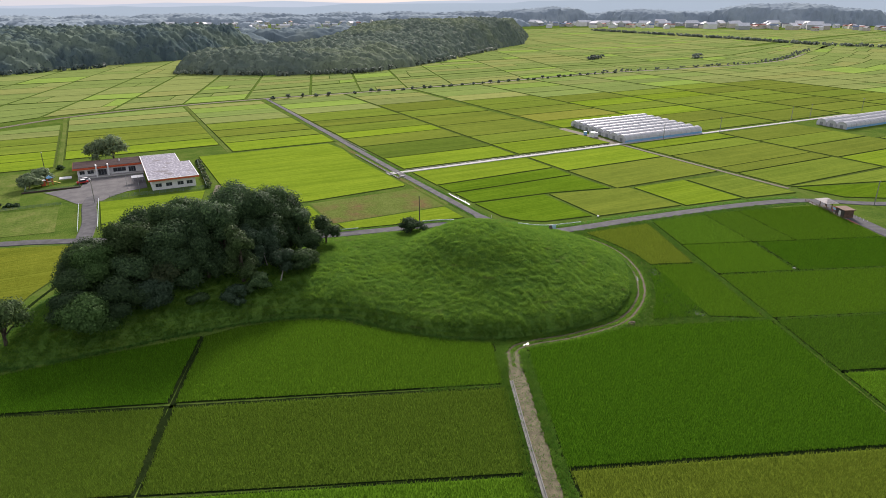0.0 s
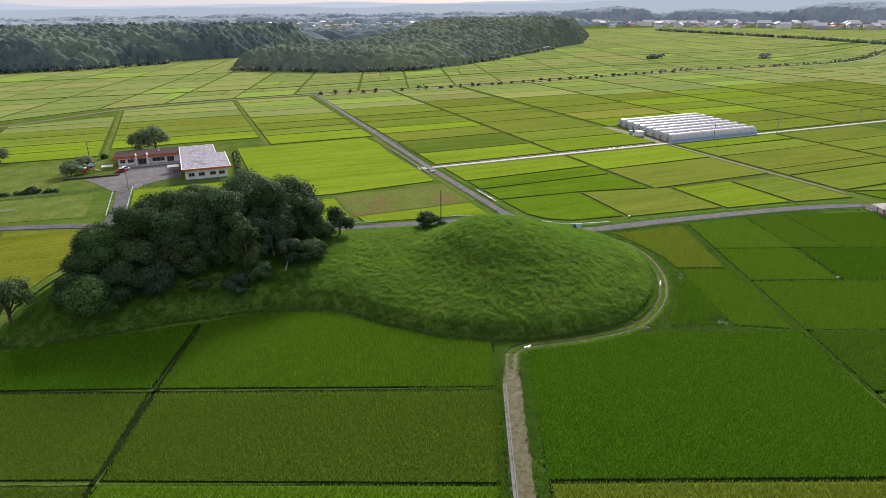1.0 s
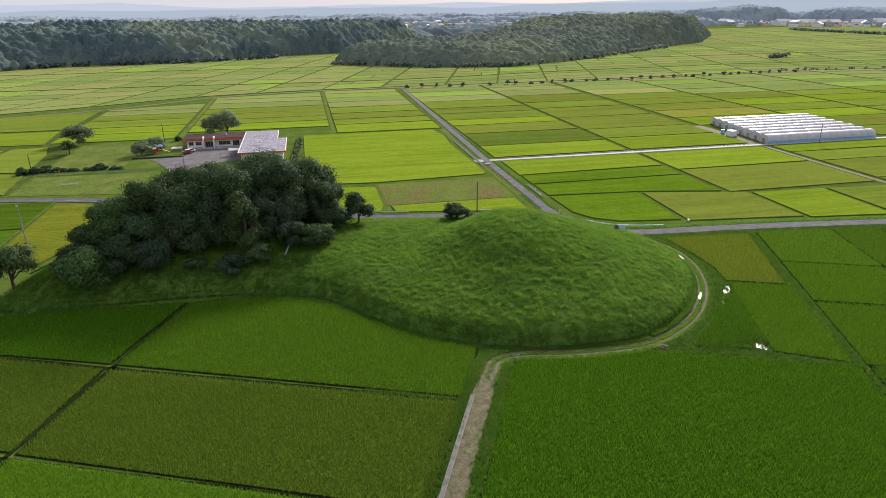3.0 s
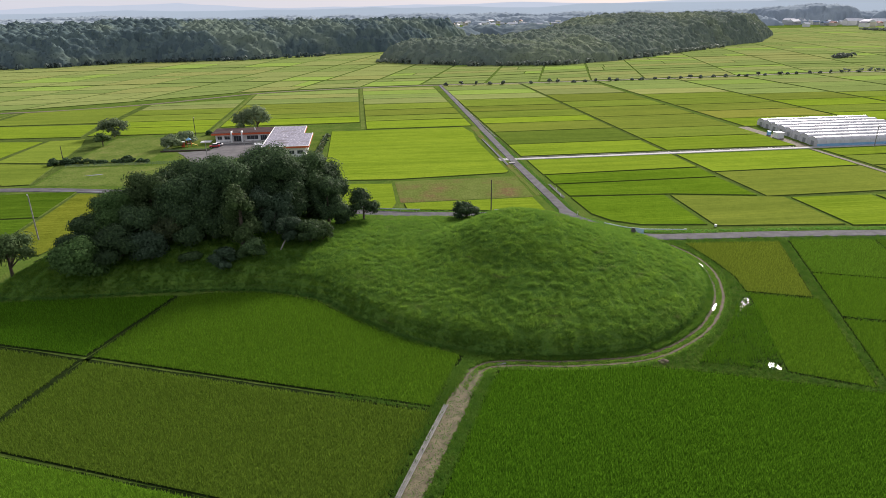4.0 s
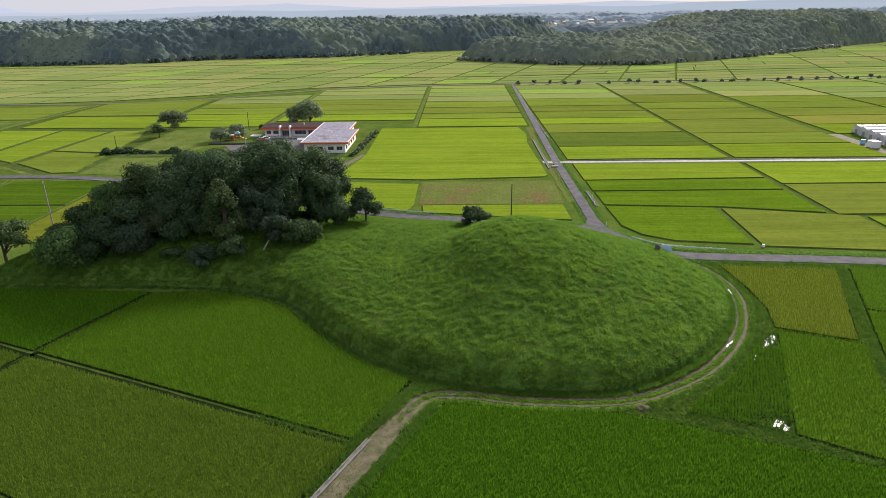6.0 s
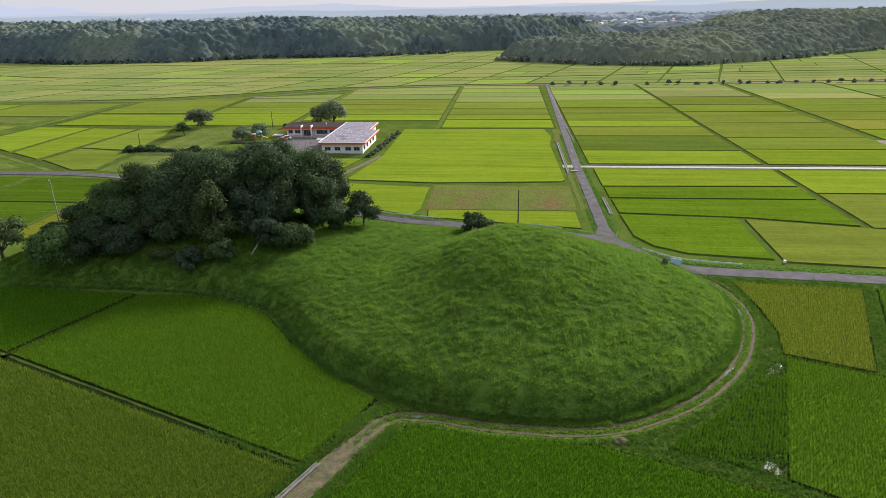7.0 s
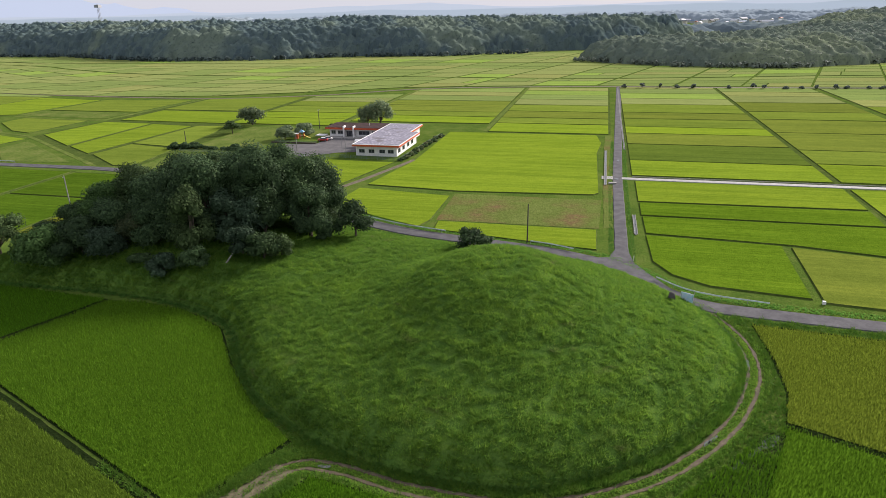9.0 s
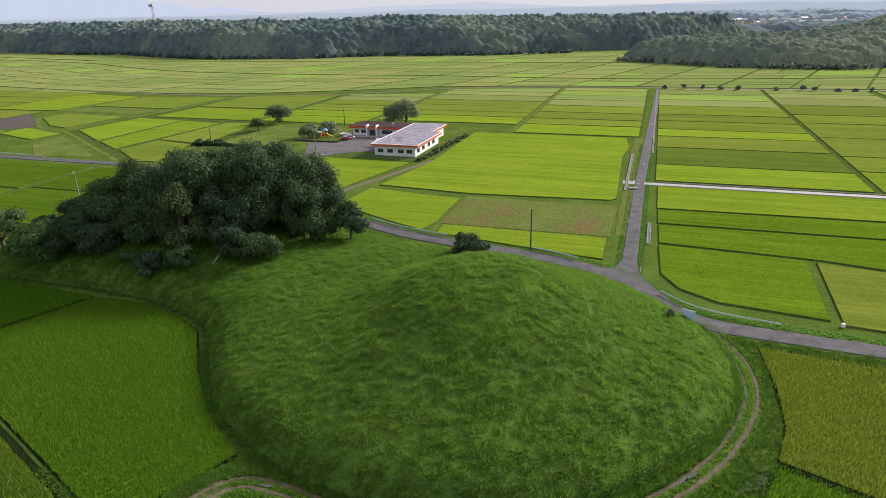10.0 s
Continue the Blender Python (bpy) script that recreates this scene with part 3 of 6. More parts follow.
channel(np.array([(106.6, y) for y in np.arange(270, 460, 4.0)]), 0.25, 0.2, "long concrete ditch beside the straight road")

# ---- rice fields ----
PADDIES = "rice fields"
SOUTH = []


def paddy(poly, tone, south=False, plants=0.0, h=0.28, label="", darkened=False):
    """A rice field: a raised canopy with sloped sides, and single plants where plants (per square metre) is set."""
    P = np.array(poly, float)
    if south:
        out = P - P.mean(0)
        P = P + 0.42 * out / np.linalg.norm(out, axis=1)[:, None]
    plants = max(plants, 10) if south and plants else 0
    tall = plants >= 7
    top_z = 0.14 if tall else h
    area = 0.5 * np.sum(P[:, 0] * np.roll(P[:, 1], -1) - np.roll(P[:, 0], -1) * P[:, 1])
    if area < 0:
        P = P[::-1]
    n = len(P)
    c = P.mean(0)
    V = [(*p, 0.0) for p in P] + [(*(p + (c - p) / max(np.linalg.norm(c - p), 1) * 0.25), top_z) for p in P]
    Fc = [(i, (i + 1) % n, n + (i + 1) % n, n + i) for i in range(n)] + [tuple(range(n, 2 * n))]
    # Far plots switch to the haze-paled tones
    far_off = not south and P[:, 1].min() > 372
    ob = raw("rice_field", V, Fc, STEMS[tone] if south and tall else RICE_S[tone] if south else RICE_M[tone] if darkened else RICE_F.get(tone, RICE_F["green"]) if far_off else RICE_N[tone])
    # Sides take the dark ditch or bank colour, shade included
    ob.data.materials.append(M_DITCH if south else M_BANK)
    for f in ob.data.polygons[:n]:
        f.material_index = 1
    if south:
        far_out = P - P.mean(0)
        ring = P + 0.4 * far_out / np.linalg.norm(far_out, axis=1)[:, None]
        level = 0.034 + 0.003 * len(SOUTH)
        # Flat dark rim: shade beside the standing rice, painted as a strip
        rim = raw("ditch_edge_shade", [(*q, level) for q in P] + [(*q, level) for q in ring], [(i, (i + 1) % n, n + (i + 1) % n, n + i) for i in range(n)], M_DITCH, ob)
        SOUTH.append(ring)
    words = {"bright": "vivid green", "green": "green", "olive": "olive-green ripening", "gold": "yellowing ripe", "deep": "deep green", "brown": "brownish olive"}[tone]
    tagged(ob, label or words + " rice field with low grass banks", "rice field", PADDIES)
    if plants:
        x0, y0, x1, y1 = *P.min(0), *P.max(0)
        ca, sa = (0.927, -0.376) if south else (1.0, 0.0)
        m = 1.5 * max(x1 - x0, y1 - y0)
        gs = np.arange(-m / 2, m / 2, 0.30)
        gr = np.arange(-m / 2, m / 2, 1.0 / (plants * 0.30))
        S, R = np.meshgrid(gs, gr)
        # drill rows follow the long side of the plot
        loose = 0.05 if plants > 6 else 0.30
        lx = (x0 + x1) / 2 + R * ca - S * sa + RNG.normal(0, loose, S.shape)
        ly = (y0 + y1) / 2 + R * sa + S * ca + RNG.normal(0, loose, S.shape)
        lx, ly = lx.ravel(), ly.ravel()
        ok = in_poly(lx, ly, P)
        lx, ly = lx[ok], ly[ok]
        thin = RNG.random(len(lx)) > 0.05
        lx, ly = lx[thin], ly[thin]
        tri = blades(lx, ly, np.full(len(lx), 0.05 if tall else h - 0.25), 0.54, 0.085, 6 if plants > 10 else 5, 0.16)
        tagged(tris_mesh("rice_plants", tri, (BLADE_S if south else BLADE_M if darkened else BLADE_N)[tone], ob), "rows of leafy rice plants", kind="stuff")
    return ob


OX, OY, AX, AY = 122.6, 72.1, 0.927, -0.376


def sr(s, r):
    return (OX + s * AX - r * AY, OY + s * AY + r * AX)


def srect(s0, r0, s1, r1, gap=0.45):
    return [sr(s0 + gap, r0 + gap), sr(s1 - gap, r0 + gap), sr(s1 - gap, r1 - gap), sr(s0 + gap, r1 - gap)]


# Ditches between the southern fields: flat strips, their shade put into the dark colour.
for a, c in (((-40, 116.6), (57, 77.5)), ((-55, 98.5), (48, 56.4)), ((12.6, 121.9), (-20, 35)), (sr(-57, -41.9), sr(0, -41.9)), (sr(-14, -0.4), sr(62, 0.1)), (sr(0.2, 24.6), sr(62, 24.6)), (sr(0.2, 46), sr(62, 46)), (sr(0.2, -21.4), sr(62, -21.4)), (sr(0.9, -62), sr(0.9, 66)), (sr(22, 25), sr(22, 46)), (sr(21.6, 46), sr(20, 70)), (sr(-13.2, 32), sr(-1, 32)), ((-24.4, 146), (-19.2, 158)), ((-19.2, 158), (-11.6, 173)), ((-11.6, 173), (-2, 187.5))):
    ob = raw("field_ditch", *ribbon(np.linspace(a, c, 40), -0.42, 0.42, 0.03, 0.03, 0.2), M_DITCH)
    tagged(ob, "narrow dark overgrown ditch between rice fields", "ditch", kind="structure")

# South of the lane, by the mound.
paddy([(69.2, 86.0), (73.5, 85.2), (82, 84.2), (91, 83.6), (100, 80.7), sr(-14, -0.6), sr(-1.1, -0.6), sr(-1.1, -41.4), sr(-57.0, -41.4), (58.5, 64.0), (66.5, 81.5)], "bright", True, 12)
paddy([(13.2, 121.6), (5.0, 99.9), (57.4, 78.6), (60.4, 85.2), (63.2, 91.8), (55, 97.6), (46.4, 106.3), (39.2, 115.6), (33, 119.2), (28.0, 121.0), (20, 122.3)], "olive", True, 11)
paddy([(4.5, 97.9), (56.9, 76.8), (48.1, 56.9), (-2.2, 78.3)], "brown", True, 11)
paddy([(11.6, 122.4), (3.1, 100.6), (-24, 111.3), (-40, 117.4), (-36, 127), (-25, 124.0), (-10, 123.4)], "bright", True, 9)
paddy([(2.4, 98.7), (-3.8, 79.2), (-46, 96.5), (-38.5, 115.5)], "brown", True, 8)
paddy([(-2.8, 77.3), (47.6, 56.0), (39.3, 36.6), (-11.5, 57)], "olive", True, 9)
paddy([(-4.4, 77.6), (-12.4, 58), (-54, 75), (-46, 94.6)], "brown", True, 5)
paddy([(-12, 55.8), (38.8, 35.4), (30, 15), (-20, 35)], "brown", True, 3)
paddy(srect(-57.0, -62.5, 0, -42.2), "gold", True, 9)
paddy(srect(-57.0, -84, 0, -63), "green", True, 0)
paddy(srect(0.6, -45, 62, -21.5), "olive", True, 5)
paddy(srect(0.6, -21.2, 62, -0.2), "deep", True, 5)
paddy(srect(0.6, 0.4, 62, 24.3), "olive", True, 5)
paddy(srect(0.6, 24.9, 21.6, 45.6), "olive", True, 4)
paddy(srect(22.6, 24.9, 62, 45.6), "bright", True, 3)
paddy([sr(1.2, 46.3), sr(21.6, 46.3), sr(19.4, 70.2), sr(1.2, 65.8)], "green", True, 4)
paddy([sr(22.4, 46.3), sr(34.6, 46.3), sr(32.5, 73.0), sr(20.6, 70.6)], "green", True, 3)
paddy([sr(35.4, 46.3), sr(61, 46.3), sr(62.5, 76.5), sr(33.4, 73.2)], "olive", True, 3)
paddy([(123.4, 134.2), (144.8, 132.0), (132.8, 103.6), (122.3, 108.0), (124.2, 115), (124.4, 124)], "gold", True, 8)
paddy([sr(-1.4, 31.4), sr(-1.4, 1.4), sr(-12.6, 3.2), sr(-13.4, 31.4)], "olive", True, 7)
paddy([(-37, 150), (-25, 150), (-20.4, 162), (-12.4, 176), (-2.5, 189.5), (-13, 196.0), (-33, 203), (-37, 203.8)], "gold", False, 0, darkened=True)

# West of the school.
for plot_, tone_ in (
    ([(-138.6, 264.8), (-135.8, 299.6), (-109.4, 298.0), (-108.8, 245.5)], "bright"), ([(-106.4, 244.3), (-107.4, 297.2), (-84.9, 294.0), (-88.8, 233.5)], "bright"),
    ([(-84.8, 253.6), (-82.9, 295.0), (-69.1, 297.0), (-64.6, 280.3), (-60.9, 249.4)], "green"), ([(-85.8, 232.6), (-84.2, 252.0), (-60.7, 246.6), (-57.1, 218.4), (-64.7, 217.7)], "green"),
    ([(-188.3, 290.5), (-188.8, 305.2), (-147.7, 301.7), (-149.7, 268.2), (-163, 272)], "green"), ([(-140.0, 241.8), (-138.4, 255.1), (-168.0, 264.0), (-168, 250)], "bright"),
    ([(-132.4, 305.6), (-131.6, 337.7), (-76.7, 336.3), (-73.4, 303.7)], "bright"), ([(-198.2, 331.6), (-196.6, 373.0), (-140.0, 377.2), (-142.6, 331.0)], "green"),
    ([(-249.0, 378.4), (-199.5, 371.7), (-203.7, 314.6), (-211.7, 311.8), (-249, 311)], "bright"), ([(-133.5, 341.0), (-131.9, 383.7), (-76.0, 401.0), (-74.8, 341.0)], "green")):
    paddy(plot_, tone_)
for plot_, words_ in (([(-55, 217), (-17, 211), (-16.5, 240), (-55, 241)], "weedy green plot below the school field"), ([(-133.7, 236.9), (-134.1, 251.9), (-84.2, 219.9), (-110.7, 217.0)], "uncut weedy plot beside the farm track"), ([(-202.0, 313.0), (-201.0, 329.8), (-144.1, 328.5), (-144.6, 310.0)], "weedy fallow plot among rice fields")):
    ob = raw("weedy_plot", [(*q, 0.08) for q in plot_], [tuple(range(len(plot_)))], M_WEEDY)
    tagged(ob, words_, "fallow field", PADDIES)
ob = raw("ploughed_field", [(*q, 0.06) for q in ((-222, 292), (-211.5, 302), (-190, 288), (-169.0, 272.4), (-171, 262.3), (-182, 258.5))], [tuple(range(6))], M_DARKSOIL)
tagged(ob, "ploughed plot of bare dark brown soil", "bare field", PADDIES)
ob = raw("field_bank", [(*q, 0.025) for q in ((-142, 262), (-139, 300), (-139, 384), (-72, 402), (-58, 300), (-56, 218), (-72, 217))], [tuple(range(7))], M_BANK)
tagged(ob, "low dark grassy banks between rice fields", "field bank", kind="structure")

# North of the lane.
paddy([(30.6, 204.0), (58.6, 200.0), (58.6, 178), (57, 172.6), (44.5, 178.3), (29, 187)], "bright", False, 3)
paddy([(31.5, 208), (36.5, 240), (36.5, 296), (96.5, 296), (98.6, 280), (97.2, 262), (98.4, 209.5), (97, 207.8), (60, 205.2)], "bright", False, 2)
paddy([(60.5, 177.6), (98.4, 177.6), (98.6, 164.6), (93.5, 165.2), (61, 171.6)], "bright", False, 4)
paddy([(-4.6, 206), (-4.2, 238.6), (30.4, 237.2), (23, 205), (22, 192.4), (10, 194)], "bright")
fallow = raw("fallow_field", [(59.8, 179, 0.06), (98.8, 179, 0.06), (99.2, 203, 0.06), (59.4, 203, 0.06), (70, 190, 0.3), (88, 193, 0.28)], [(0, 1, 5, 4), (1, 2, 5), (2, 3, 4, 5), (3, 0, 4)], M_FALLOW)
tagged(fallow, "fallow field with brown and green weeds", "fallow field", PADDIES)
paddy([(109.0, 176), (136.6, 174.0), (135.4, 146.6), (119, 149.0), (112.6, 153.4), (109.4, 160)], "olive", False, 4, darkened=True)
paddy([(138.2, 173.4), (169.4, 166.4), (169.4, 141.4), (136.8, 145.4)], "olive")
paddy([(170.9, 165.6), (195.2, 164.4), (194.2, 137.4), (170.6, 140.4)], "bright")
paddy([(196.5, 164.3), (217.4, 162.6), (217.6, 133.0), (195.8, 136.8)], "green")
paddy([(223.4, 137.0), (283, 118.6), (283, 97.0), (262, 104), (238, 114), (227, 121.5)], "olive", darkened=True)
paddy([(222.8, 139.0), (283.4, 138.6), (283.4, 120.4), (250, 130.6)], "green")
paddy([(108.8, 190.0), (162.6, 190.4), (163.0, 169.4), (139.5, 174.6), (109.0, 177.4)], "olive", False, 3, darkened=True)
paddy([(108.6, 202.2), (163.2, 203.4), (162.6, 191.6), (108.6, 191.2)], "olive", False, 3, darkened=True)
paddy([(108.4, 225.0), (163.6, 225.0), (163.2, 205.0), (108.4, 203.4)], "bright", False, 2)


def grid_fields():
    tones = ["green", "olive", "green", "bright", "olive", "olive", "green", "gold", "green", "olive"]
    plan = [
        (107.6, 163.6, [231.6, 253, 281, 303, 319, 340, 359, 388, 411, 434, 456, 466], ["bright", "deep", "olive", "bright", "green", "olive", "green", "olive", "bright", "green", "gold"]),
        (165, 218.4, [232, 256, 278, 312, 345, 368, 400, 426, 445, 466], ["bright", "green", "olive", "olive", "green", "olive", "olive", "gold", "green"]),
        (164.8, 218.2, [167.5, 197, 225], ["olive", "bright"]),
        (51.9, 101.4, [299, 321, 337, 357, 380, 402, 422, 443, 458], ["bright", "green", "olive", "green", "olive", "green", "bright", "gold"]),
        (-16.6, 49.6, [318, 337, 352, 372, 392, 414, 432], ["bright", "green", "olive", "olive", "green", "gold"]),
        (222.4, 283.6, [140, 162, 172, 197, 212, 224], ["green", "olive", "olive", "green", "bright"]),
        (285, 343, [120, 138, 160, 182, 200, 224], ["green", "bright", "olive", "green", "olive"]),
        (345, 403, [100, 122, 150, 178], ["olive", "bright", "green"]),
        (222.4, 282.6, [274, 296, 320, 343, 366, 390, 414, 440, 464], None),
        (284, 341, [232, 254, 280, 303, 326, 350, 377, 402, 428, 455, 470], None),
        (343, 400, [232, 259, 283, 305, 329, 352, 375, 401, 427, 452, 476], None),
        (402, 459, [215, 240, 262, 286, 310, 333, 359, 382, 407, 430, 456, 478], None),
        (461, 518, [180, 205, 231, 255, 279, 303, 326, 350, 374, 399, 424, 450, 472], None),
        (-71.6, -20, [304, 323, 341, 362, 381, 398], ["bright", "bright", "green", "green", "olive"]),
        (-248, -208, [222, 240, 262, 284, 309], None),
        (-206, -170, [222, 240, 256], ["olive", "green"]),
        (-306, -250, [218, 242, 266, 288, 312, 335, 358, 383], None),
        (-364, -308, [218, 240, 262, 287, 311, 334, 358, 383], None),
        (-420, -366, [190, 240, 264, 288, 312, 336, 360, 384, 405], None),
        (-70, -38, [152, 180, 207], ["deep", "deep"]),
        (-130, -72, [100, 125, 150, 178, 208], ["deep", "deep", "olive", "deep"]),
        (-190, -132, [100, 125, 150, 178, 208], ["olive", "deep", "deep", "olive"]),
    ]
    def road_y(x):
        return float(np.interp(x, FAR[:, 0], FAR[:, 1]))

    for x0, x1, ys, tn in plan:
        ys = list(ys)
        top_y = min(ys[-1], 478) + 0.6
        bank = raw("field_bank", [(x0 - 0.6, ys[0] - 0.6, 0.03), (x1 + 0.6, ys[0] - 0.6, 0.03), (x1 + 0.6, top_y, 0.03), (x0 - 0.6, top_y, 0.03)], [(0, 1, 2, 3)], M_BANK)
        tagged(bank, "low dark grassy banks between rice fields", "field bank", kind="structure")
        if ys[-1] > 365:
            while ys[-1] < max(road_y(x0), road_y(x1)):
                ys.append(ys[-1] + 20 + 6 * RNG.random())
        for i, (y0, y1) in enumerate(zip(ys, ys[1:])):
            t = tn[i] if tn and i < len(tn) else tones[int(RNG.integers(len(tones)))]
            g = 0.5
            a, c = road_y(x0) - 4, road_y(x1) - 4
            corners = [(x0 + 0.2, y0 + g), (x1 - 0.2, y0 + g), (x1 - 0.2, min(y1 - g, c)), (x0 + 0.2, min(y1 - g, a))]
            if corners[3][1] - corners[0][1] < 3 or corners[2][1] - corners[1][1] < 3:
                continue
            paddy([(p, q + float(RNG.normal(0, 0.25))) for p, q in corners], t, darkened=x1 < -30 and y1 < 212)
    # wide plain, joined by tone
    wooded = ([(75, 690), (161, 632), (237, 620), (357, 695), (508, 830), (760, 1120), (900, 1500), (300, 1500), (110, 780)],
              [(-1400, 820), (-695, 780), (-556, 775), (-376, 700), (-249, 720), (-200, 760), (-69, 780), (20, 830), (120, 900), (220, 1000), (220, 1500), (-1400, 1500)])
    groups = {}

    def put(quad):
        X, Y = np.array(quad).T
        if any(in_poly(X, Y, w).all() for w in wooded):
            return
        groups.setdefault(tones[int(RNG.integers(len(tones)))], []).append(quad)

    def second(x):
        return float(np.interp(x, DITCH2[:, 0], DITCH2[:, 1]))

    def column(xa, xb, start, end, shear, y_ref, depth):
        """Plots of one column between two curves; shear: how far the column drifts east per metre north."""
        def at(x, y):
            return x + shear * (y - y_ref)
        ya0, yb0 = start(at(xa, y_ref)), start(at(xb, y_ref))
        ya1, yb1 = end(at(xa, y_ref)), end(at(xb, y_ref))
        if min(ya1 - ya0, yb1 - yb0) < 4:
            return
        gap = 0.4 + 0.8 * (RNG.random() < 0.55)
        n = max(1, int(0.5 * (ya1 + yb1 - ya0 - yb0) / depth))
        cuts = np.sort(np.r_[0, (np.arange(1, n) + RNG.uniform(-0.28, 0.28, n - 1)) / n, 1])
        for u, v in zip(cuts, cuts[1:]):
            y0, y1, y2, y3 = ya0 + u * (ya1 - ya0) + 0.45, yb0 + u * (yb1 - yb0) + 0.45, yb0 + v * (yb1 - yb0) - 0.45, ya0 + v * (ya1 - ya0) - 0.45
            a, b, c, d = (at(xa, y0) + gap, y0), (at(xb, y1) - 0.5, y1), (at(xb, y2) - 0.5, y2), (at(xa, y3) + gap, y3)
            if RNG.random() < 0.22 and y3 - y0 > 8:
                f = 0.3 + 0.4 * RNG.random()
                m0, m1 = tuple(np.array(a) * (1 - f) + np.array(b) * f), tuple(np.array(d) * (1 - f) + np.array(c) * f)
                put([a, (m0[0] - 0.2, m0[1]), (m1[0] - 0.2, m1[1]), d])
                put([(m0[0] + 0.2, m0[1]), b, c, (m1[0] + 0.2, m1[1])])
            else:
                put([a, b, c, d])

    lines = [-1180.0]
    while lines[-1] < 1640:
        lines.append(lines[-1] + (41.6 if lines[-1] < 240 else 72.0) + RNG.uniform(-6, 6))
    for xa, xb in zip(lines, lines[1:]):
        deep = 1.5 if xa < 60 else 1.0
        column(xa, xb, lambda x: road_y(x) + 3.5, lambda x: second(x) - 1.6, 0.31, 520, 16 * deep)
        column(xa, xb, lambda x: second(x) + 1.6, lambda x: max(655 + 0.02 * x, second(x) + 30), 0.31, 520, 21 * deep)
        column(xa + 41, xb + 41, lambda x: max(657.5 + 0.02 * x, second(x) + 33), lambda x: 1000, 0.31, 655, 27 * deep)
        if xa > 300:
            column(xa + 148, xb + 148, lambda x: 1002, lambda x: max(1030, min(1390, 1390 - (x - 1150) * 1.29)), 0.31, 1002, 36)
    for x0 in np.arange(520, 1500, 58.0):
        column(x0, x0 + 58, lambda x: 60.0, lambda x: road_y(x) - 3.5, 0.0, 60, 25)
    for t, rects in groups.items():
        V, Fc = [], []
        for quad in rects:
            q = len(V)
            c = np.mean(quad, axis=0)
            V += [(*k, 0) for k in quad] + [(*(np.array(k) + 0.25 * np.sign(c - np.array(k))), 0.3) for k in quad]
            Fc += [(q + i, q + (i + 1) % 4, q + 4 + (i + 1) % 4, q + 4 + i) for i in range(4)] + [(q + 4, q + 5, q + 6, q + 7)]
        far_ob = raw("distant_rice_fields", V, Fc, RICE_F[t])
        far_ob.data.materials.append(M_BANK)
        far_ob.data.polygons.foreach_set("material_index", [0 if i % 5 == 4 else 1 for i in range(len(Fc))])
        tagged(far_ob, "distant patchwork of rice fields", "rice field", kind="stuff")


grid_fields()
strip = raw("road_bank", *ribbon(np.array([(100.9, y) for y in np.arange(180, 300, 3.0)]), -1.2, 1.2, 0.07, 0.05, 0.6), M_FALLOW)
tagged(strip, "brown weedy bank between the road and the ditch", "bank", kind="structure")

# ---- trees and woods ----


def leaf_cloud(centres, radii, count, size, squash=0.8, loose=0.55):
    """Leaf sprays on and in a set of blobs, as loose quads."""
    C, Rr = np.array(centres, float), np.array(radii, float)
    w = Rr ** 2
    idx = RNG.choice(len(C), count, p=w / w.sum())
    v = RNG.normal(size=(count, 3))
    v /= np.linalg.norm(v, axis=1)[:, None]
    v[:, 2] = np.where(v[:, 2] < -0.55, -v[:, 2], v[:, 2])
    rad = Rr[idx] * (0.72 + loose * RNG.random(count) ** 2)
    p = C[idx] + v * rad[:, None] * np.array([1, 1, squash])
    nrm = v + RNG.normal(0, 0.22, (count, 3))
    nrm /= np.linalg.norm(nrm, axis=1)[:, None]
    t = np.cross(nrm, RNG.normal(size=(count, 3)))
    t /= np.linalg.norm(t, axis=1)[:, None] + 1e-9
    b = np.cross(nrm, t)
    s = size * (0.6 + 0.8 * RNG.random(count))[:, None]
    q = np.stack([p - t * s - b * s * 0.55, p + t * s * 0.3 - b * s * 0.7, p + t * s + b * s * 0.45, p - t * s * 0.35 + b * s * 0.7], 1)
    return q


def core_blobs(bm, centres, radii, squash, shrink=0.68):
    for c, r in zip(centres, radii):
        m = Matrix.LocRotScale(Vector(c), None, (r * shrink, r * shrink, r * shrink * squash))
        bmesh.ops.create_icosphere(bm, subdivisions=1, radius=1.0, matrix=m)


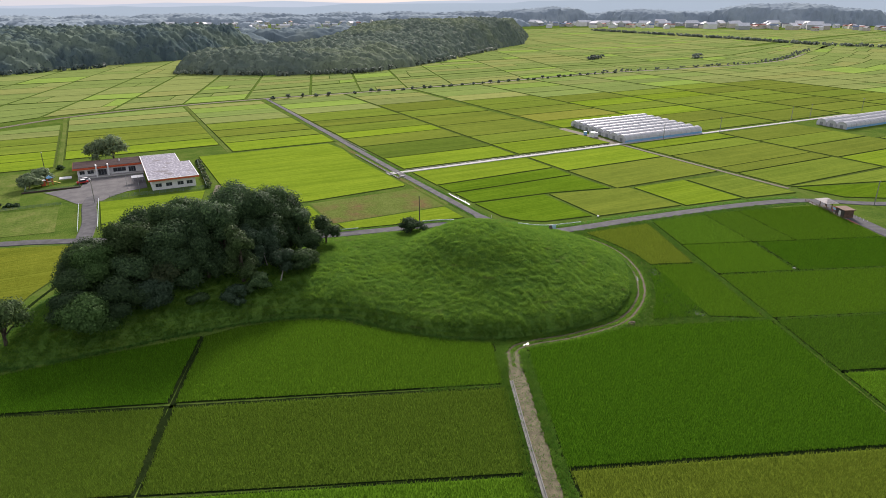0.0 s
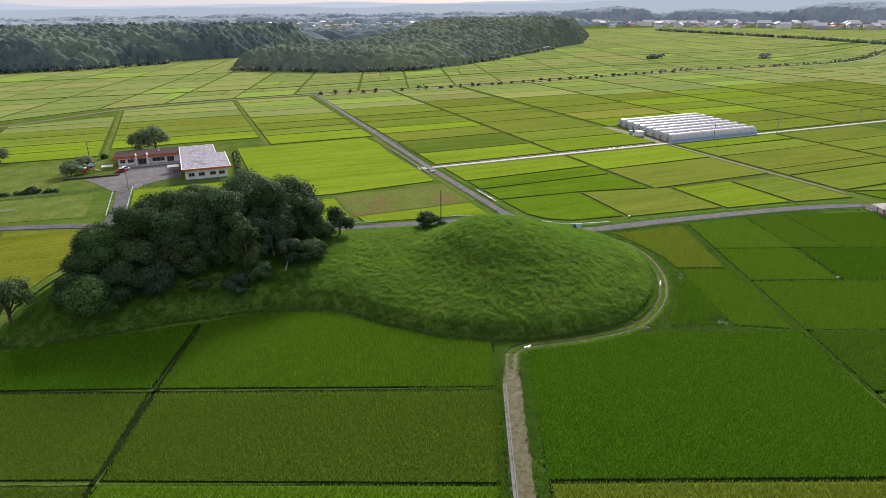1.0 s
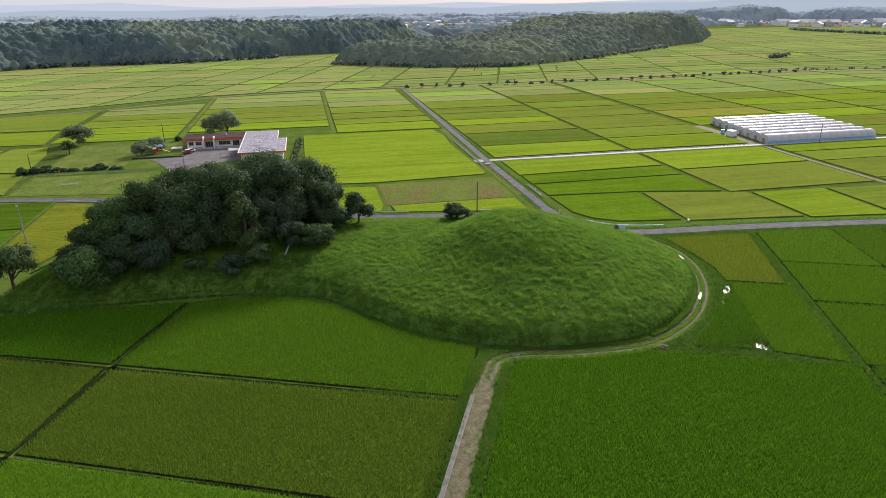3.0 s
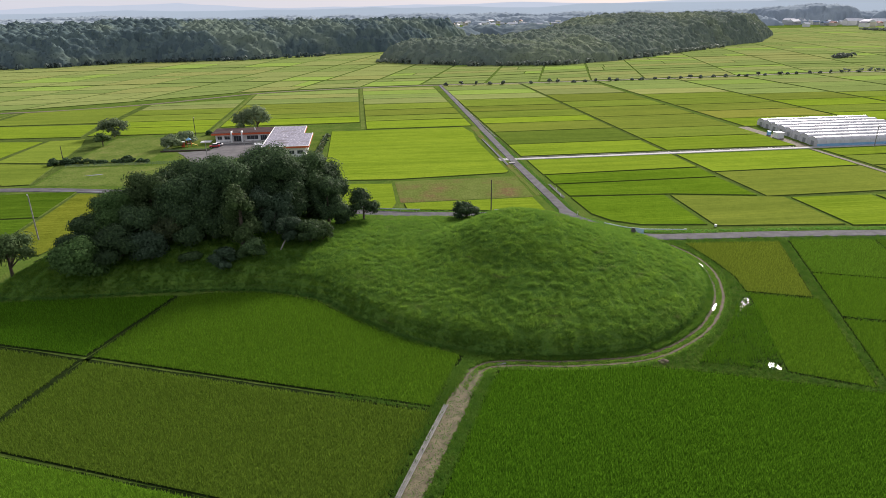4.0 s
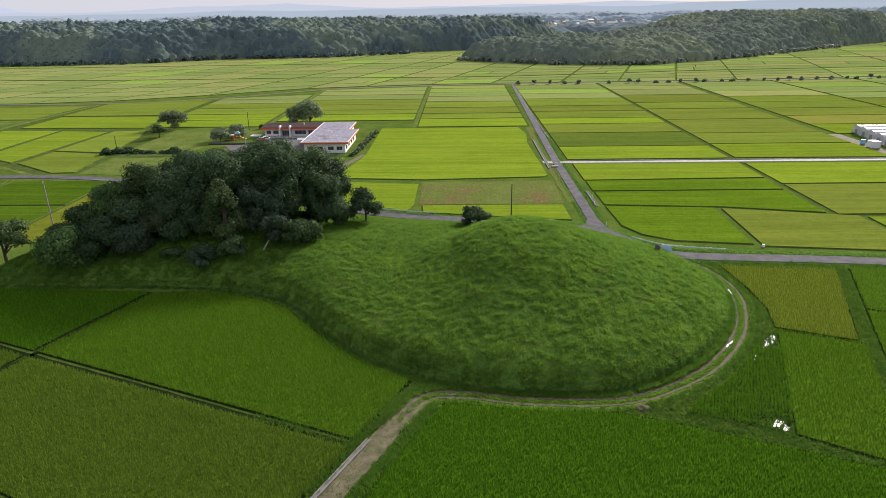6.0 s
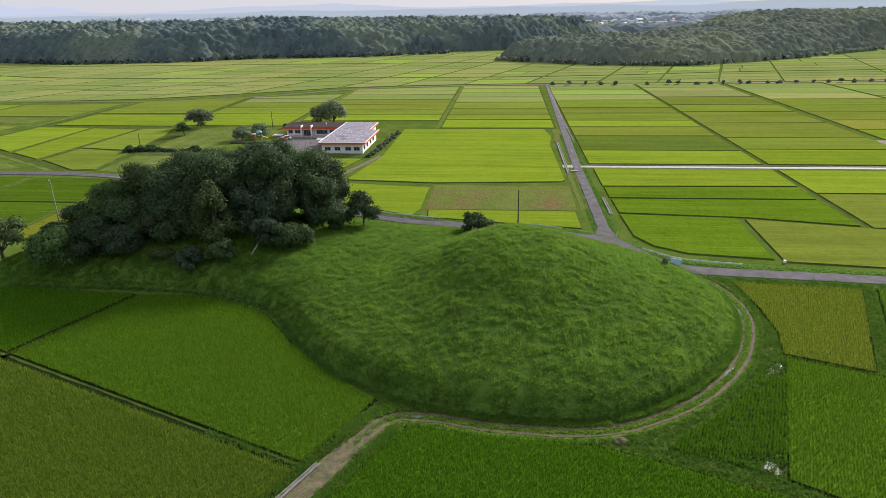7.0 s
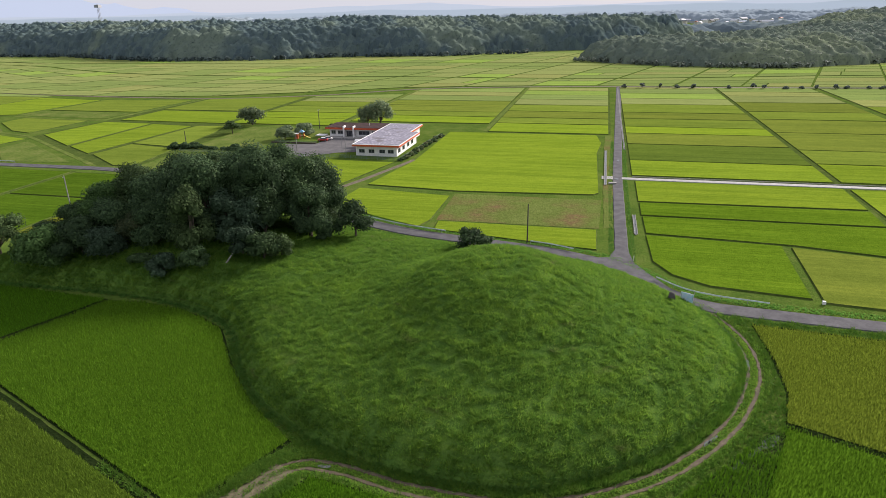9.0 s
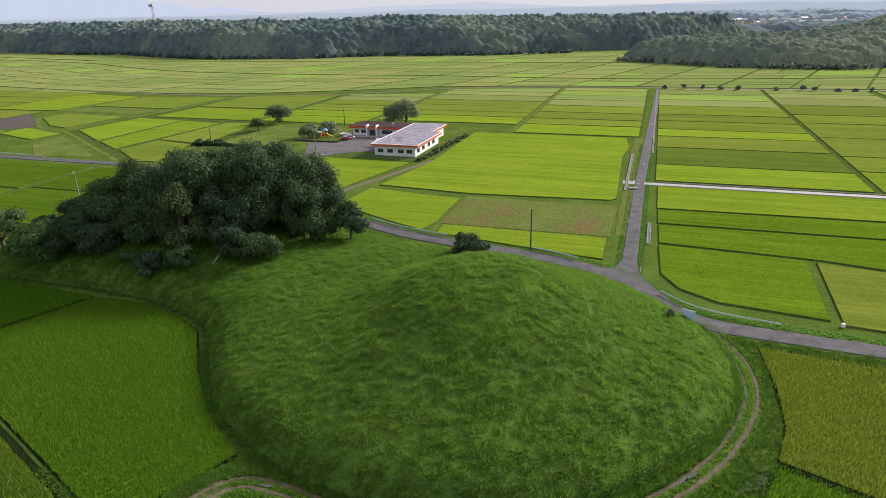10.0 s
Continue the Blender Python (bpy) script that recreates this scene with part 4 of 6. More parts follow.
def tree(x, y, z, height, spread, tone="dark", bark=None, leaves=3500, low=0.25, label="", lobes=9, size=0.42, lean=(0, 0), name="tree", airy=False):
    """A broad-leaved tree: tapered trunk with limbs, and a lobed crown of leaf sprays."""
    top = empty(name, x, y, z - 0.25)
    h0 = height * low
    cen, rad = [], []
    for i in range(lobes):
        a = 2 * np.pi * (i + RNG.random() * 0.7) / lobes
        lev = RNG.random()
        rr = spread * (0.70 - 0.30 * lev) * (0.6 + 0.7 * RNG.random())
        cen.append((lean[0] + np.cos(a) * rr, lean[1] + np.sin(a) * rr, h0 + (height - h0) * (0.10 + 0.66 * lev)))
        rad.append(spread * (0.40 + 0.16 * RNG.random()) * min(1.0, 3.3 / math.sqrt(lobes)) ** 0.8)
    cen.append((lean[0], lean[1], h0 + (height - h0) * 0.62))
    rad.append(spread * 0.52)
    cen, rad = np.array(cen), np.array(rad)
    if airy:
        cen[:, :2] *= 1.15
        rad *= 0.74
    sq = float(np.clip((height - h0) / (2.2 * spread), 0.55, 1.1))
    over = (cen[:, 2] + rad * sq).max()
    cen[:, 2] -= max(0, over - height)
    bm = bmesh.new()
    base_r = max(0.10, height * 0.028)
    knee = (lean[0] * 0.3, lean[1] * 0.3, h0)
    rod(bm, (0, 0, 0), knee, base_r * 1.3, base_r, 8)
    rod(bm, knee, (lean[0] * 0.8, lean[1] * 0.8, h0 + (height - h0) * 0.5), base_r, base_r * 0.5, 7)
    part("trunk", bm, bark or M_BARK, top)
    for c, r in list(zip(cen, rad))[: min(6, lobes)]:
        bm = bmesh.new()
        mid = (np.array(knee) * 0.5 + c * 0.5) + np.array([0, 0, height * 0.04])
        rod(bm, knee, mid, base_r * 0.55, base_r * 0.38, 6)
        rod(bm, mid, c, base_r * 0.38, base_r * 0.15, 6)
        part("limb", bm, bark or M_BARK, top)
    quads = leaf_cloud(cen, rad, leaves, size, sq, 0.95 if airy else 0.55)
    crown = quads_mesh("crown", quads, LEAF[tone], top)
    bm = bmesh.new()
    core_blobs(bm, cen, rad, sq, 0.42 if airy else 0.68)
    for v in bm.verts:
        v.co += Vector(RNG.normal(0, 0.06 * spread, 3))
    part("inner_foliage", bm, LEAF[tone], top)
    return tagged(top, label or "broad dark green tree", "tree")


def knoll_tree(x, y, *args, **kw):
    return tree(x, y, float(mound_height(np.array([x]), np.array([y]))[0]), *args, **kw)


KN = "dense dark evergreen tree on the grassy knoll"
for x, y, top_z, s, tone in (
    (-7.8, 129.6, 11.0, 5.6, "fresh"), (-1.2, 133.0, 12.0, 5.6, "dark"), (5.6, 131.6, 10.6, 4.0, "grey"), (-10.5, 135.5, 10.5, 4.6, "dark"), (8.5, 138.5, 13.0, 4.6, "rust"),
    (-8.5, 143, 13.0, 5.4, "mid"), (2, 139, 14.5, 5.0, "dark"), (12.5, 137, 15.0, 4.2, "dark"),
    (-5.5, 145, 16.5, 6.4, "fresh"), (2, 148, 20.0, 7.0, "olive"), (-7, 152, 15.0, 6.0, "mid"), (10, 142.5, 20.0, 6.4, "dark"), (16.5, 147, 23.0, 7.0, "dark"),
    (21, 143, 24.0, 6.0, "dark"), (12, 154, 22.0, 7.0, "mid"), (25, 151, 24.2, 7.0, "dark"), (31, 148.5, 23.6, 6.4, "dark"), (36, 154, 22.6, 6.6, "mid"),
    (40.0, 154.8, 20.6, 5.6, "dark"), (41, 148.5, 18.0, 4.4, "dark"), (38, 161, 20, 6.0, "mid"), (28, 160, 22, 7.0, "dark"), (17, 161, 20.5, 7.0, "mid"), (5, 159, 18.5, 7.0, "dark"), (-7, 159, 14.5, 6.5, "dark"),
    (23.8, 133.8, 20.6, 3.9, "olive"), (31.4, 141.2, 16.5, 3.4, "grey"), (27.6, 139.8, 17.5, 3.4, "grey"), (17, 138, 18.0, 4.6, "dark"), (33, 144.5, 18.5, 4.6, "dark"),
):
    ground_z = float(mound_height(np.array([x]), np.array([y]))[0])
    knoll_tree(x, y, top_z - ground_z, s, tone, leaves=int(370 * s * s), label=KN, low=0.08, size=0.205, lobes=15)
for x, y, h, s, tone in ((20.5, 128.3, 4.4, 2.9, "grey"), (26.3, 130.0, 4.2, 2.9, "mid"), (37.6, 135.0, 5.6, 3.4, "mid"), (40.2, 137.2, 4.6, 2.4, "olive"), (33.0, 135.5, 6.5, 3.2, "grey"), (13.5, 131, 1.8, 2.2, "mid"), (43.9, 148.2, 3.0, 1.7, "dark")):
    knoll_tree(x, y, h, s, tone, leaves=4500, low=0.10, lobes=14, size=0.19, label="rounded leafy shrub at the edge of the knoll wood", name="shrub")
for x, y, dx, dy, hh in ((30.4, 138.6, -0.5, 0.5, 4.4), (31.2, 138.9, 0.4, 0.3, 4.2), (31.4, 131.5, 1.2, 1.6, 3.0)):
    bm = bmesh.new()
    z0 = float(mound_height(np.array([x]), np.array([y]))[0])
    rod(bm, (x, y, z0 - 0.3), (x + dx, y + dy, z0 + hh * 0.6), 0.16, 0.11)
    rod(bm, (x + dx, y + dy, z0 + hh * 0.6), (x + dx * 0.6, y + dy * 1.6, z0 + hh), 0.11, 0.06)
    tagged(part("bare_trunk", bm, M_PALEBARK), "pale bare slender trunk at the wood's edge", "tree")
knoll_tree(-22.5, 133.4, 10.6, 5.0, "olive", leaves=6500, low=0.22, lobes=14, size=0.20, airy=True, label="open-crowned tree standing alone beside the field")
knoll_tree(49.2, 152.7, 8.2, 4.1, "dark", leaves=5200, low=0.22, lobes=18, size=0.20, airy=True, label="single dark leafy tree beside the lane")
knoll_tree(74.4, 152.8, 5.0, 3.7, "dark", leaves=4600, low=0.10, lobes=18, size=0.19, airy=True, label="low bushy tree at the mound's foot")
tree(-58.7, 302.5, 0, 9.6, 5.4, "grove", leaves=3400, low=0.16, airy=True, lobes=14, size=0.34, label="broad tree at the corner of the school field")
tree(-3.5, 306, 0, 10.8, 4.3, "grove", leaves=2600, low=0.2, airy=True, lobes=12, size=0.34, label="tall leafy tree behind the school")
tree(2.8, 305, 0, 13.6, 5.0, "grove", leaves=3400, low=0.2, airy=True, lobes=14, size=0.34, label="tall leafy tree behind the school")
tree(-27, 272, 0, 5.4, 4.0, "grove", leaves=2000, low=0.2, lobes=7, label="low spreading tree in the school yard")
tree(-23, 282, 0, 5.2, 3.8, "grove", leaves=1600, low=0.2, lobes=6, label="low spreading tree in the school yard")
tree(-56, 280.5, 0, 6.5, 3.8, "olive", leaves=500, low=0.3, lobes=6, size=0.3, label="sparse half-bare tree in the school field")
for x, y in ((-58, 249), (-61, 246.5), (-55, 250.5), (-37, 250)):
    tree(x, y, 0, 2.4, 2.2, "dark", leaves=700, low=0.1, lobes=5, size=0.3, label="low dark hedge shrub by the school field", name="shrub")
for k in range(15):
    x = -63 + 2.4 * k + RNG.normal(0, 0.4)
    tree(x, 249.5 - 0.12 * k + RNG.normal(0, 0.5), 0, (1.9 if k < 6 else 1.1) + 0.5 * RNG.random(), 1.5, "dark", leaves=380, low=0.1, lobes=5, size=0.26, label="low overgrown hedge shrub along the school field", name="shrub")
for x in (-17.5, -8, 7.5, 12):
    tree(x, 299 if x < 0 else 300, 0, 2.4, 1.8, "dark", leaves=500, low=0.1, lobes=5, size=0.28, label="small shrub behind the school", name="shrub")

# Row of small trees along the distant road.
for i in range(34):
    x = 112 + 9.5 * i + RNG.normal(0, 1.6) + (14 if i > 4 else 0)
    y = float(np.interp(x, FAR[:, 0], FAR[:, 1])) - 6 + RNG.normal(0, 0.6)
    s = 1.1 + 0.9 * RNG.random()
    tree(x, y, 0, 2.0 + 1.6 * RNG.random(), s, "hazed", leaves=220, low=0.25, lobes=4, size=0.5, label="small dark roadside tree in a long row")


def grid_mesh(name, V, Fi, material):
    """A smooth mesh from arrays of places and quads."""
    me = bpy.data.meshes.new(name)
    me.vertices.add(len(V))
    me.vertices.foreach_set("co", V.reshape(-1).astype(np.float32))
    me.loops.add(4 * len(Fi))
    me.loops.foreach_set("vertex_index", Fi.reshape(-1).astype(np.int32))
    me.polygons.add(len(Fi))
    me.polygons.foreach_set("loop_start", np.arange(0, 4 * len(Fi), 4, dtype=np.int32))
    me.polygons.foreach_set("loop_total", np.full(len(Fi), 4, dtype=np.int32))
    me.polygons.foreach_set("use_smooth", np.ones(len(Fi), bool))
    me.materials.append(material)
    me.update()
    me.validate()
    return new(name, me)


def wood_height(x, y, spine, width, top):
    """Ridge height along a spine of (x, y, h)."""
    best = np.zeros(np.shape(x))
    S = np.array(spine, float)
    for a, b in zip(S, S[1:]):
        d = b[:2] - a[:2]
        t = np.clip(((x - a[0]) * d[0] + (y - a[1]) * d[1]) / (d @ d), 0, 1)
        dist = np.hypot(x - a[0] - t * d[0], y - a[1] - t * d[1])
        hh = a[2] + (b[2] - a[2]) * t
        best = np.maximum(best, hh * np.clip(1 - (dist / width) ** 2, 0, 1) ** 0.8)
    return best * top


def wood(name, poly, spine, width, canopy, leaf, label, spacing=4.6, crown=(2.5, 4.4), tall=(8, 13), step=2.0, sprays=40000, size=1.0, pointed=0.2):
    """A wooded hill: a closed canopy of domed and pointed crowns, roughened by leaf sprays."""
    P = np.array(poly, float)
    x0, y0, x1, y1 = *(P.min(0) - 10), *(P.max(0) + 10)
    xs, ys = np.arange(x0, x1 + step, step), np.arange(y0, y1 + step, step)
    X, Y = np.meshgrid(xs, ys)

    def hill(x, y):
        return wood_height(x, y, spine, width, 1.0) * np.clip(edge_dist(x, y, P) / 25, 0, 1)

    gx, gy = np.meshgrid(np.arange(x0, x1, spacing), np.arange(y0, y1, spacing))
    gx = (gx + RNG.uniform(-0.5, 0.5, gx.shape) * spacing).ravel()
    gy = (gy + RNG.uniform(-0.5, 0.5, gy.shape) * spacing).ravel()
    ok = in_poly(gx, gy, P)
    gx, gy = gx[ok], gy[ok]
    m = len(gx)
    r = crown[0] + (crown[1] - crown[0]) * RNG.random(m)
    patch = rough_noise(gx, gy, 45.0, 4.0)
    th = tall[0] + (tall[1] - tall[0]) * np.clip(0.45 + 0.6 * patch + RNG.normal(0, 0.22, m), 0, 1.25)
    cone = RNG.random(m) < pointed * (1 + 2 * (patch > 0.15))
    th = th + np.where(cone, 0.35 * r, 0)
    rim = np.clip(edge_dist(gx, gy, P) / 9, 0, 1)
    th *= 0.55 + 0.45 * rim
    peak = hill(gx, gy) + th
    H = np.full(X.shape, -1.0)
    for cx, cy, rr, z, t, c in zip(gx, gy, r, peak, th, cone):
        w = rr * 1.25
        i0, i1 = max(0, int((cx - w - x0) / step)), int((cx + w - x0) / step) + 2
        j0, j1 = max(0, int((cy - w - y0) / step)), int((cy + w - y0) / step) + 2
        d = np.hypot(X[j0:j1, i0:i1] - cx, Y[j0:j1, i0:i1] - cy) / rr
        dome = z - t * (0.32 * d if c else 0.19 * d * d)
        sub = H[j0:j1, i0:i1]
        np.maximum(sub, np.where(d < 1.25, dome, -1.0), out=sub)
    full = in_poly(X, Y, P) & (H < 0)
    H[full] = hill(X[full], Y[full]) + tall[0] * 0.5
    live = H > 0
    H = np.where(live, H + RNG.normal(0, 0.012 * crown[1], X.shape), -0.3)
    jit = np.where(live, 1.0, 0.4) * step * 0.10
    V = np.stack([X + RNG.normal(0, 1, X.shape) * jit, Y + RNG.normal(0, 1, X.shape) * jit, H], -1).reshape(-1, 3)
    nx = len(xs)
    keep = live[:-1, :-1] | live[1:, :-1] | live[:-1, 1:] | live[1:, 1:]
    q = (np.nonzero(keep)[0] * nx + np.nonzero(keep)[1])
    Fi = np.stack([q, q + 1, q + nx + 1, q + nx], 1)
    top = grid_mesh(name, V, Fi, canopy)
    tagged(top, label, "wooded hill", kind="structure")
    if sprays:
        gj, gi = np.gradient(H, step)
        wt = (np.sqrt(1 + gj ** 2 + gi ** 2) * live)[1:-1, 1:-1].ravel()
        k = RNG.choice(len(wt), sprays, p=wt / wt.sum())
        j, i = k // (nx - 2) + 1, k % (nx - 2) + 1
        dj, di = RNG.integers(-1, 2, sprays), RNG.integers(-1, 2, sprays)
        t = RNG.random(sprays)
        za, zb = H[j, i], np.maximum(H[j + dj, i + di], 0)
        C = np.stack([X[j, i] + t * di * step, Y[j, i] + t * dj * step, za + (zb - za) * t], 1)
        nrm = np.stack([-gi[j, i], -gj[j, i], np.ones(sprays)], 1)
        nrm = nrm / np.linalg.norm(nrm, axis=1)[:, None] + RNG.normal(0, 0.22, (sprays, 3))
        nrm /= np.linalg.norm(nrm, axis=1)[:, None]
        u = np.cross(nrm, RNG.normal(size=(sprays, 3)))
        u /= np.linalg.norm(u, axis=1)[:, None] + 1e-9
        b = np.cross(nrm, u)
        s = size * (0.5 + 0.9 * RNG.random(sprays))[:, None]
        C = C + nrm * 0.35 * s
        Q = np.stack([C - u * s - b * s * 0.5, C + u * s * 0.3 - b * s * 0.7, C + u * s + b * s * 0.5, C - u * s * 0.3 + b * s * 0.7], 1)
        tagged(quads_mesh("leaf_sprays", Q, LEAF[leaf], top), "leafy sprays of mixed woodland crowns", kind="stuff")
    return top


WOOD_A = [(75, 698), (104, 656), (161, 622), (237, 610), (300, 640), (365, 690), (430, 760), (515, 822), (620, 900), (770, 1100), (700, 1240), (500, 1150), (330, 980), (200, 860), (90, 770)]
wood("wooded_hill", WOOD_A, [(100, 710, 7), (180, 700, 11), (262, 725, 13), (340, 800, 20), (400, 880, 31), (560, 945, 30), (680, 1040, 24)], 110, CANOPY["hazed"], "hazed", "low wooded hill of mixed trees and bamboo rising from the fields", spacing=5.2, crown=(2.8, 5.0), step=1.9, sprays=70000, size=0.5)
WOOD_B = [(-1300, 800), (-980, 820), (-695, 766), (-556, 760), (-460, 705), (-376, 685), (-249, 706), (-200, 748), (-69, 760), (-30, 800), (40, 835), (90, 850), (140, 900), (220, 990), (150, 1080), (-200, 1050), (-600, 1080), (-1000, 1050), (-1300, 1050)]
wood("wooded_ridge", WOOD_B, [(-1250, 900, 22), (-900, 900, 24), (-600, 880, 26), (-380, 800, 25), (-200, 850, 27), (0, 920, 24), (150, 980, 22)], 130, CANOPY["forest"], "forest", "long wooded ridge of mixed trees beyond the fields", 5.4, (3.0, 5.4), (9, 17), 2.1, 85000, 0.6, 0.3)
def wood_band(r, az, span, depth, rise, tone):
    """A low belt of woodland across the view, its ends tapering; az and span in degrees from north."""
    n = 9
    near, far_side, crest = [], [], []
    for i in range(n):
        u = i / (n - 1)
        a = math.radians(az + span * (u - 0.5))
        w = depth * (0.25 + 0.75 * math.sin(math.pi * u)) * (0.8 + 0.4 * RNG.random())
        near.append((math.sin(a) * (r - w / 2), math.cos(a) * (r - w / 2)))
        far_side.append((math.sin(a) * (r + w / 2), math.cos(a) * (r + w / 2)))
        crest.append((math.sin(a) * r, math.cos(a) * r, rise * (0.4 + 0.6 * math.sin(math.pi * u)) * (0.7 + 0.6 * RNG.random())))
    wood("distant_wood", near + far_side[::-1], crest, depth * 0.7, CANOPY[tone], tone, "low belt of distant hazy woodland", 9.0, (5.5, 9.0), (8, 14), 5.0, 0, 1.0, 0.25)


FAR_BANDS = []
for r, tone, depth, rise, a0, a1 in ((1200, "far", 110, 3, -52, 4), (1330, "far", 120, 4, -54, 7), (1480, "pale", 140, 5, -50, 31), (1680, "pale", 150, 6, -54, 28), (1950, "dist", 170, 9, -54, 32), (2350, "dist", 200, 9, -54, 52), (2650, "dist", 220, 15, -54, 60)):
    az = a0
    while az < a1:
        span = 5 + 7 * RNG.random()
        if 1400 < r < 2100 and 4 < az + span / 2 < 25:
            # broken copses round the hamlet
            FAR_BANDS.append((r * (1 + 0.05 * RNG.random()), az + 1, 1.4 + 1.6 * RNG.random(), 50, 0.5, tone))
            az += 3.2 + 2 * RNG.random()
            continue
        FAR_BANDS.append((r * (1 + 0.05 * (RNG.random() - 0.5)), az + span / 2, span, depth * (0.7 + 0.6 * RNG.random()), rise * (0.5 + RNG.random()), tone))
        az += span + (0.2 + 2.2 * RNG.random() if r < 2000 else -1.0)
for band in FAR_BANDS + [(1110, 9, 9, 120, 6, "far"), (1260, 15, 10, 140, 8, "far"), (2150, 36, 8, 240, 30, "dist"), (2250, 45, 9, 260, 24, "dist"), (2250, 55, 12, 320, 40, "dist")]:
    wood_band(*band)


def hedgerow(line, count, size, tone, label):
    """A loose line of scrub: many small leaf-spray crowns in one mesh."""
    L = np.array(line, float)
    cum = np.r_[0, np.cumsum(np.linalg.norm(np.diff(L, axis=0), axis=1))]
    t = RNG.random(count) * cum[-1]
    C = np.stack([np.interp(t, cum, L[:, 0]) + RNG.normal(0, 2.5, count), np.interp(t, cum, L[:, 1]) + RNG.normal(0, 2.5, count), size * (0.3 + 0.5 * RNG.random(count))], 1)
    ob = quads_mesh("hedgerow", leaf_cloud(C, size * (0.5 + 0.5 * RNG.random(count)), count * 14, size * 0.4), LEAF[tone])
    return tagged(ob, label, "hedgerow", kind="stuff")


hedgerow(FAR[(FAR[:, 0] > 430) & (FAR[:, 0] < 900)] + np.array([0, 7.0]), 150, 1.5, "hazed", "scrubby hedgerow along a distant canal")
hedgerow([(1150, 480), (1029, 560), (1001, 653), (1031, 824), (1054, 1238)], 420, 3.6, "hazed", "tree-lined river bank on the far side of the plain")
hedgerow([(520, 610), (545, 625)], 24, 3.0, "hazed", "small clump of trees among distant fields")
hedgerow([(640, 560), (690, 600)], 30, 2.2, "hazed", "small clump of trees among distant fields")
hedgerow([(-700, 752), (-560, 745), (-380, 672), (-250, 692), (-200, 735), (-70, 750), (30, 800)], 260, 3.5, "forest", "brushy edge of the wooded ridge")
hedgerow([(66, 680), (161, 614), (237, 602), (360, 682), (515, 812)], 200, 3.2, "hazed", "brushy edge of the wooded hill")


def far_ridge(name, r, a0, a1, hs, material, label):
    """A far range, set so deep that it does not shift."""
    n = 90
    V, Fc = [], []
    for i in range(n + 1):
        a = math.radians(a0 + (a1 - a0) * i / n)
        t = i / n * (len(hs) - 1)
        k = min(int(t), len(hs) - 2)
        u = t - k
        u = u * u * (3 - 2 * u)
        h = hs[k] * (1 - u) + hs[k + 1] * u
        h *= 1 + 0.26 * noise.noise(Vector((i * 0.22, r * 0.01, 0))) + 0.09 * noise.noise(Vector((i * 0.9, r * 0.01, 3)))
        x, y = math.sin(a) * r, math.cos(a) * r
        V += [(x, y, -20), (x, y, h), (x * 1.02, y * 1.02, -20)]
    for i in range(n):
        q = 3 * i
        Fc += [(q, q + 3, q + 4, q + 1), (q + 1, q + 4, q + 5, q + 2)]
    ob = raw(name, V, Fc, material, smooth=False)
    return tagged(ob, label, "mountains", kind="structure")


# Emission stands in for bright air haze before the far hills
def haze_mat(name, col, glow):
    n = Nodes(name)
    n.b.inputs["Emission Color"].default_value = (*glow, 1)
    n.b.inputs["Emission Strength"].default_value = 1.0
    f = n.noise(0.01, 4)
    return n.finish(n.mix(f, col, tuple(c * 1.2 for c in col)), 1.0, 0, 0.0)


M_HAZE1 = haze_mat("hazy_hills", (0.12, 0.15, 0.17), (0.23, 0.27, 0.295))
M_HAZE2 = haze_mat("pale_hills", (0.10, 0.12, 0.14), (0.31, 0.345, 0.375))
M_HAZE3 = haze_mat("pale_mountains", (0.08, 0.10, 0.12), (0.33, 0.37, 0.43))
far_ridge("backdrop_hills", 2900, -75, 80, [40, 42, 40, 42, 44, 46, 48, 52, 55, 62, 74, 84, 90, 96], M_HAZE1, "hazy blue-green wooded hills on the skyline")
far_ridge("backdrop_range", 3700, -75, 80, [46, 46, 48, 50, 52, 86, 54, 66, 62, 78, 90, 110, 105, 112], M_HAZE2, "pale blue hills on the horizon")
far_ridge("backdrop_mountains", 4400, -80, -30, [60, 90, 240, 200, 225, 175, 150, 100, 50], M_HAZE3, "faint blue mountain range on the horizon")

# ---- grass on the mound and the banks ----


def mound_grass():
    n = 900000
    x, y = -31 + RNG.random(n) * 152, 87 + RNG.random(n) * 98
    z = mound_height(x, y)
    ok = (z > 0.3) & ~((x < 40) & (y > 150))
    x, y, z = x[ok], y[ok], z[ok]
    # tussocks: taller in clumps, thin between them
    clump = np.clip(0.5 + 0.9 * rough_noise(x, y, 1.1, 5.3) + 0.1 * rough_noise(x, y, 3.2, 2.2), 0, 1)
    ok = RNG.random(len(x)) < 0.45 + 0.55 * clump
    x, y, z, clump = x[ok], y[ok], z[ok], clump[ok]
    lift = 0.04 * rough_noise(x, y, 4.0, 3.1) + 0.05 * rough_noise(x, y, 1.6, 9.2)
    tall = (0.20 + 0.36 * clump) * (0.7 + 0.5 * RNG.random(len(x)))
    tri = blades(x, y, z + lift * np.clip(z, 0, 1) - 0.08, tall.repeat(2), 0.12, 2, 0.6)
    tagged(tris_mesh("grass_tufts", tri, GRASS_BLADE["mound"], mound), "uncut long grass", kind="stuff")
    # rank growth along the mound's foot
    k = 15000
    i = RNG.integers(0, len(FOOT), k)
    p = FOOT[i] + RNG.normal(0, 0.5, (k, 2))
    tri = blades(p[:, 0], p[:, 1], np.maximum(mound_height(p[:, 0], p[:, 1]) - 0.1, 0), 0.34, 0.12, 3, 1.2)
    tagged(tris_mesh("rank_grass", tri, GRASS_BLADE["bank"], mound), "rank tall weeds along the foot", kind="stuff")


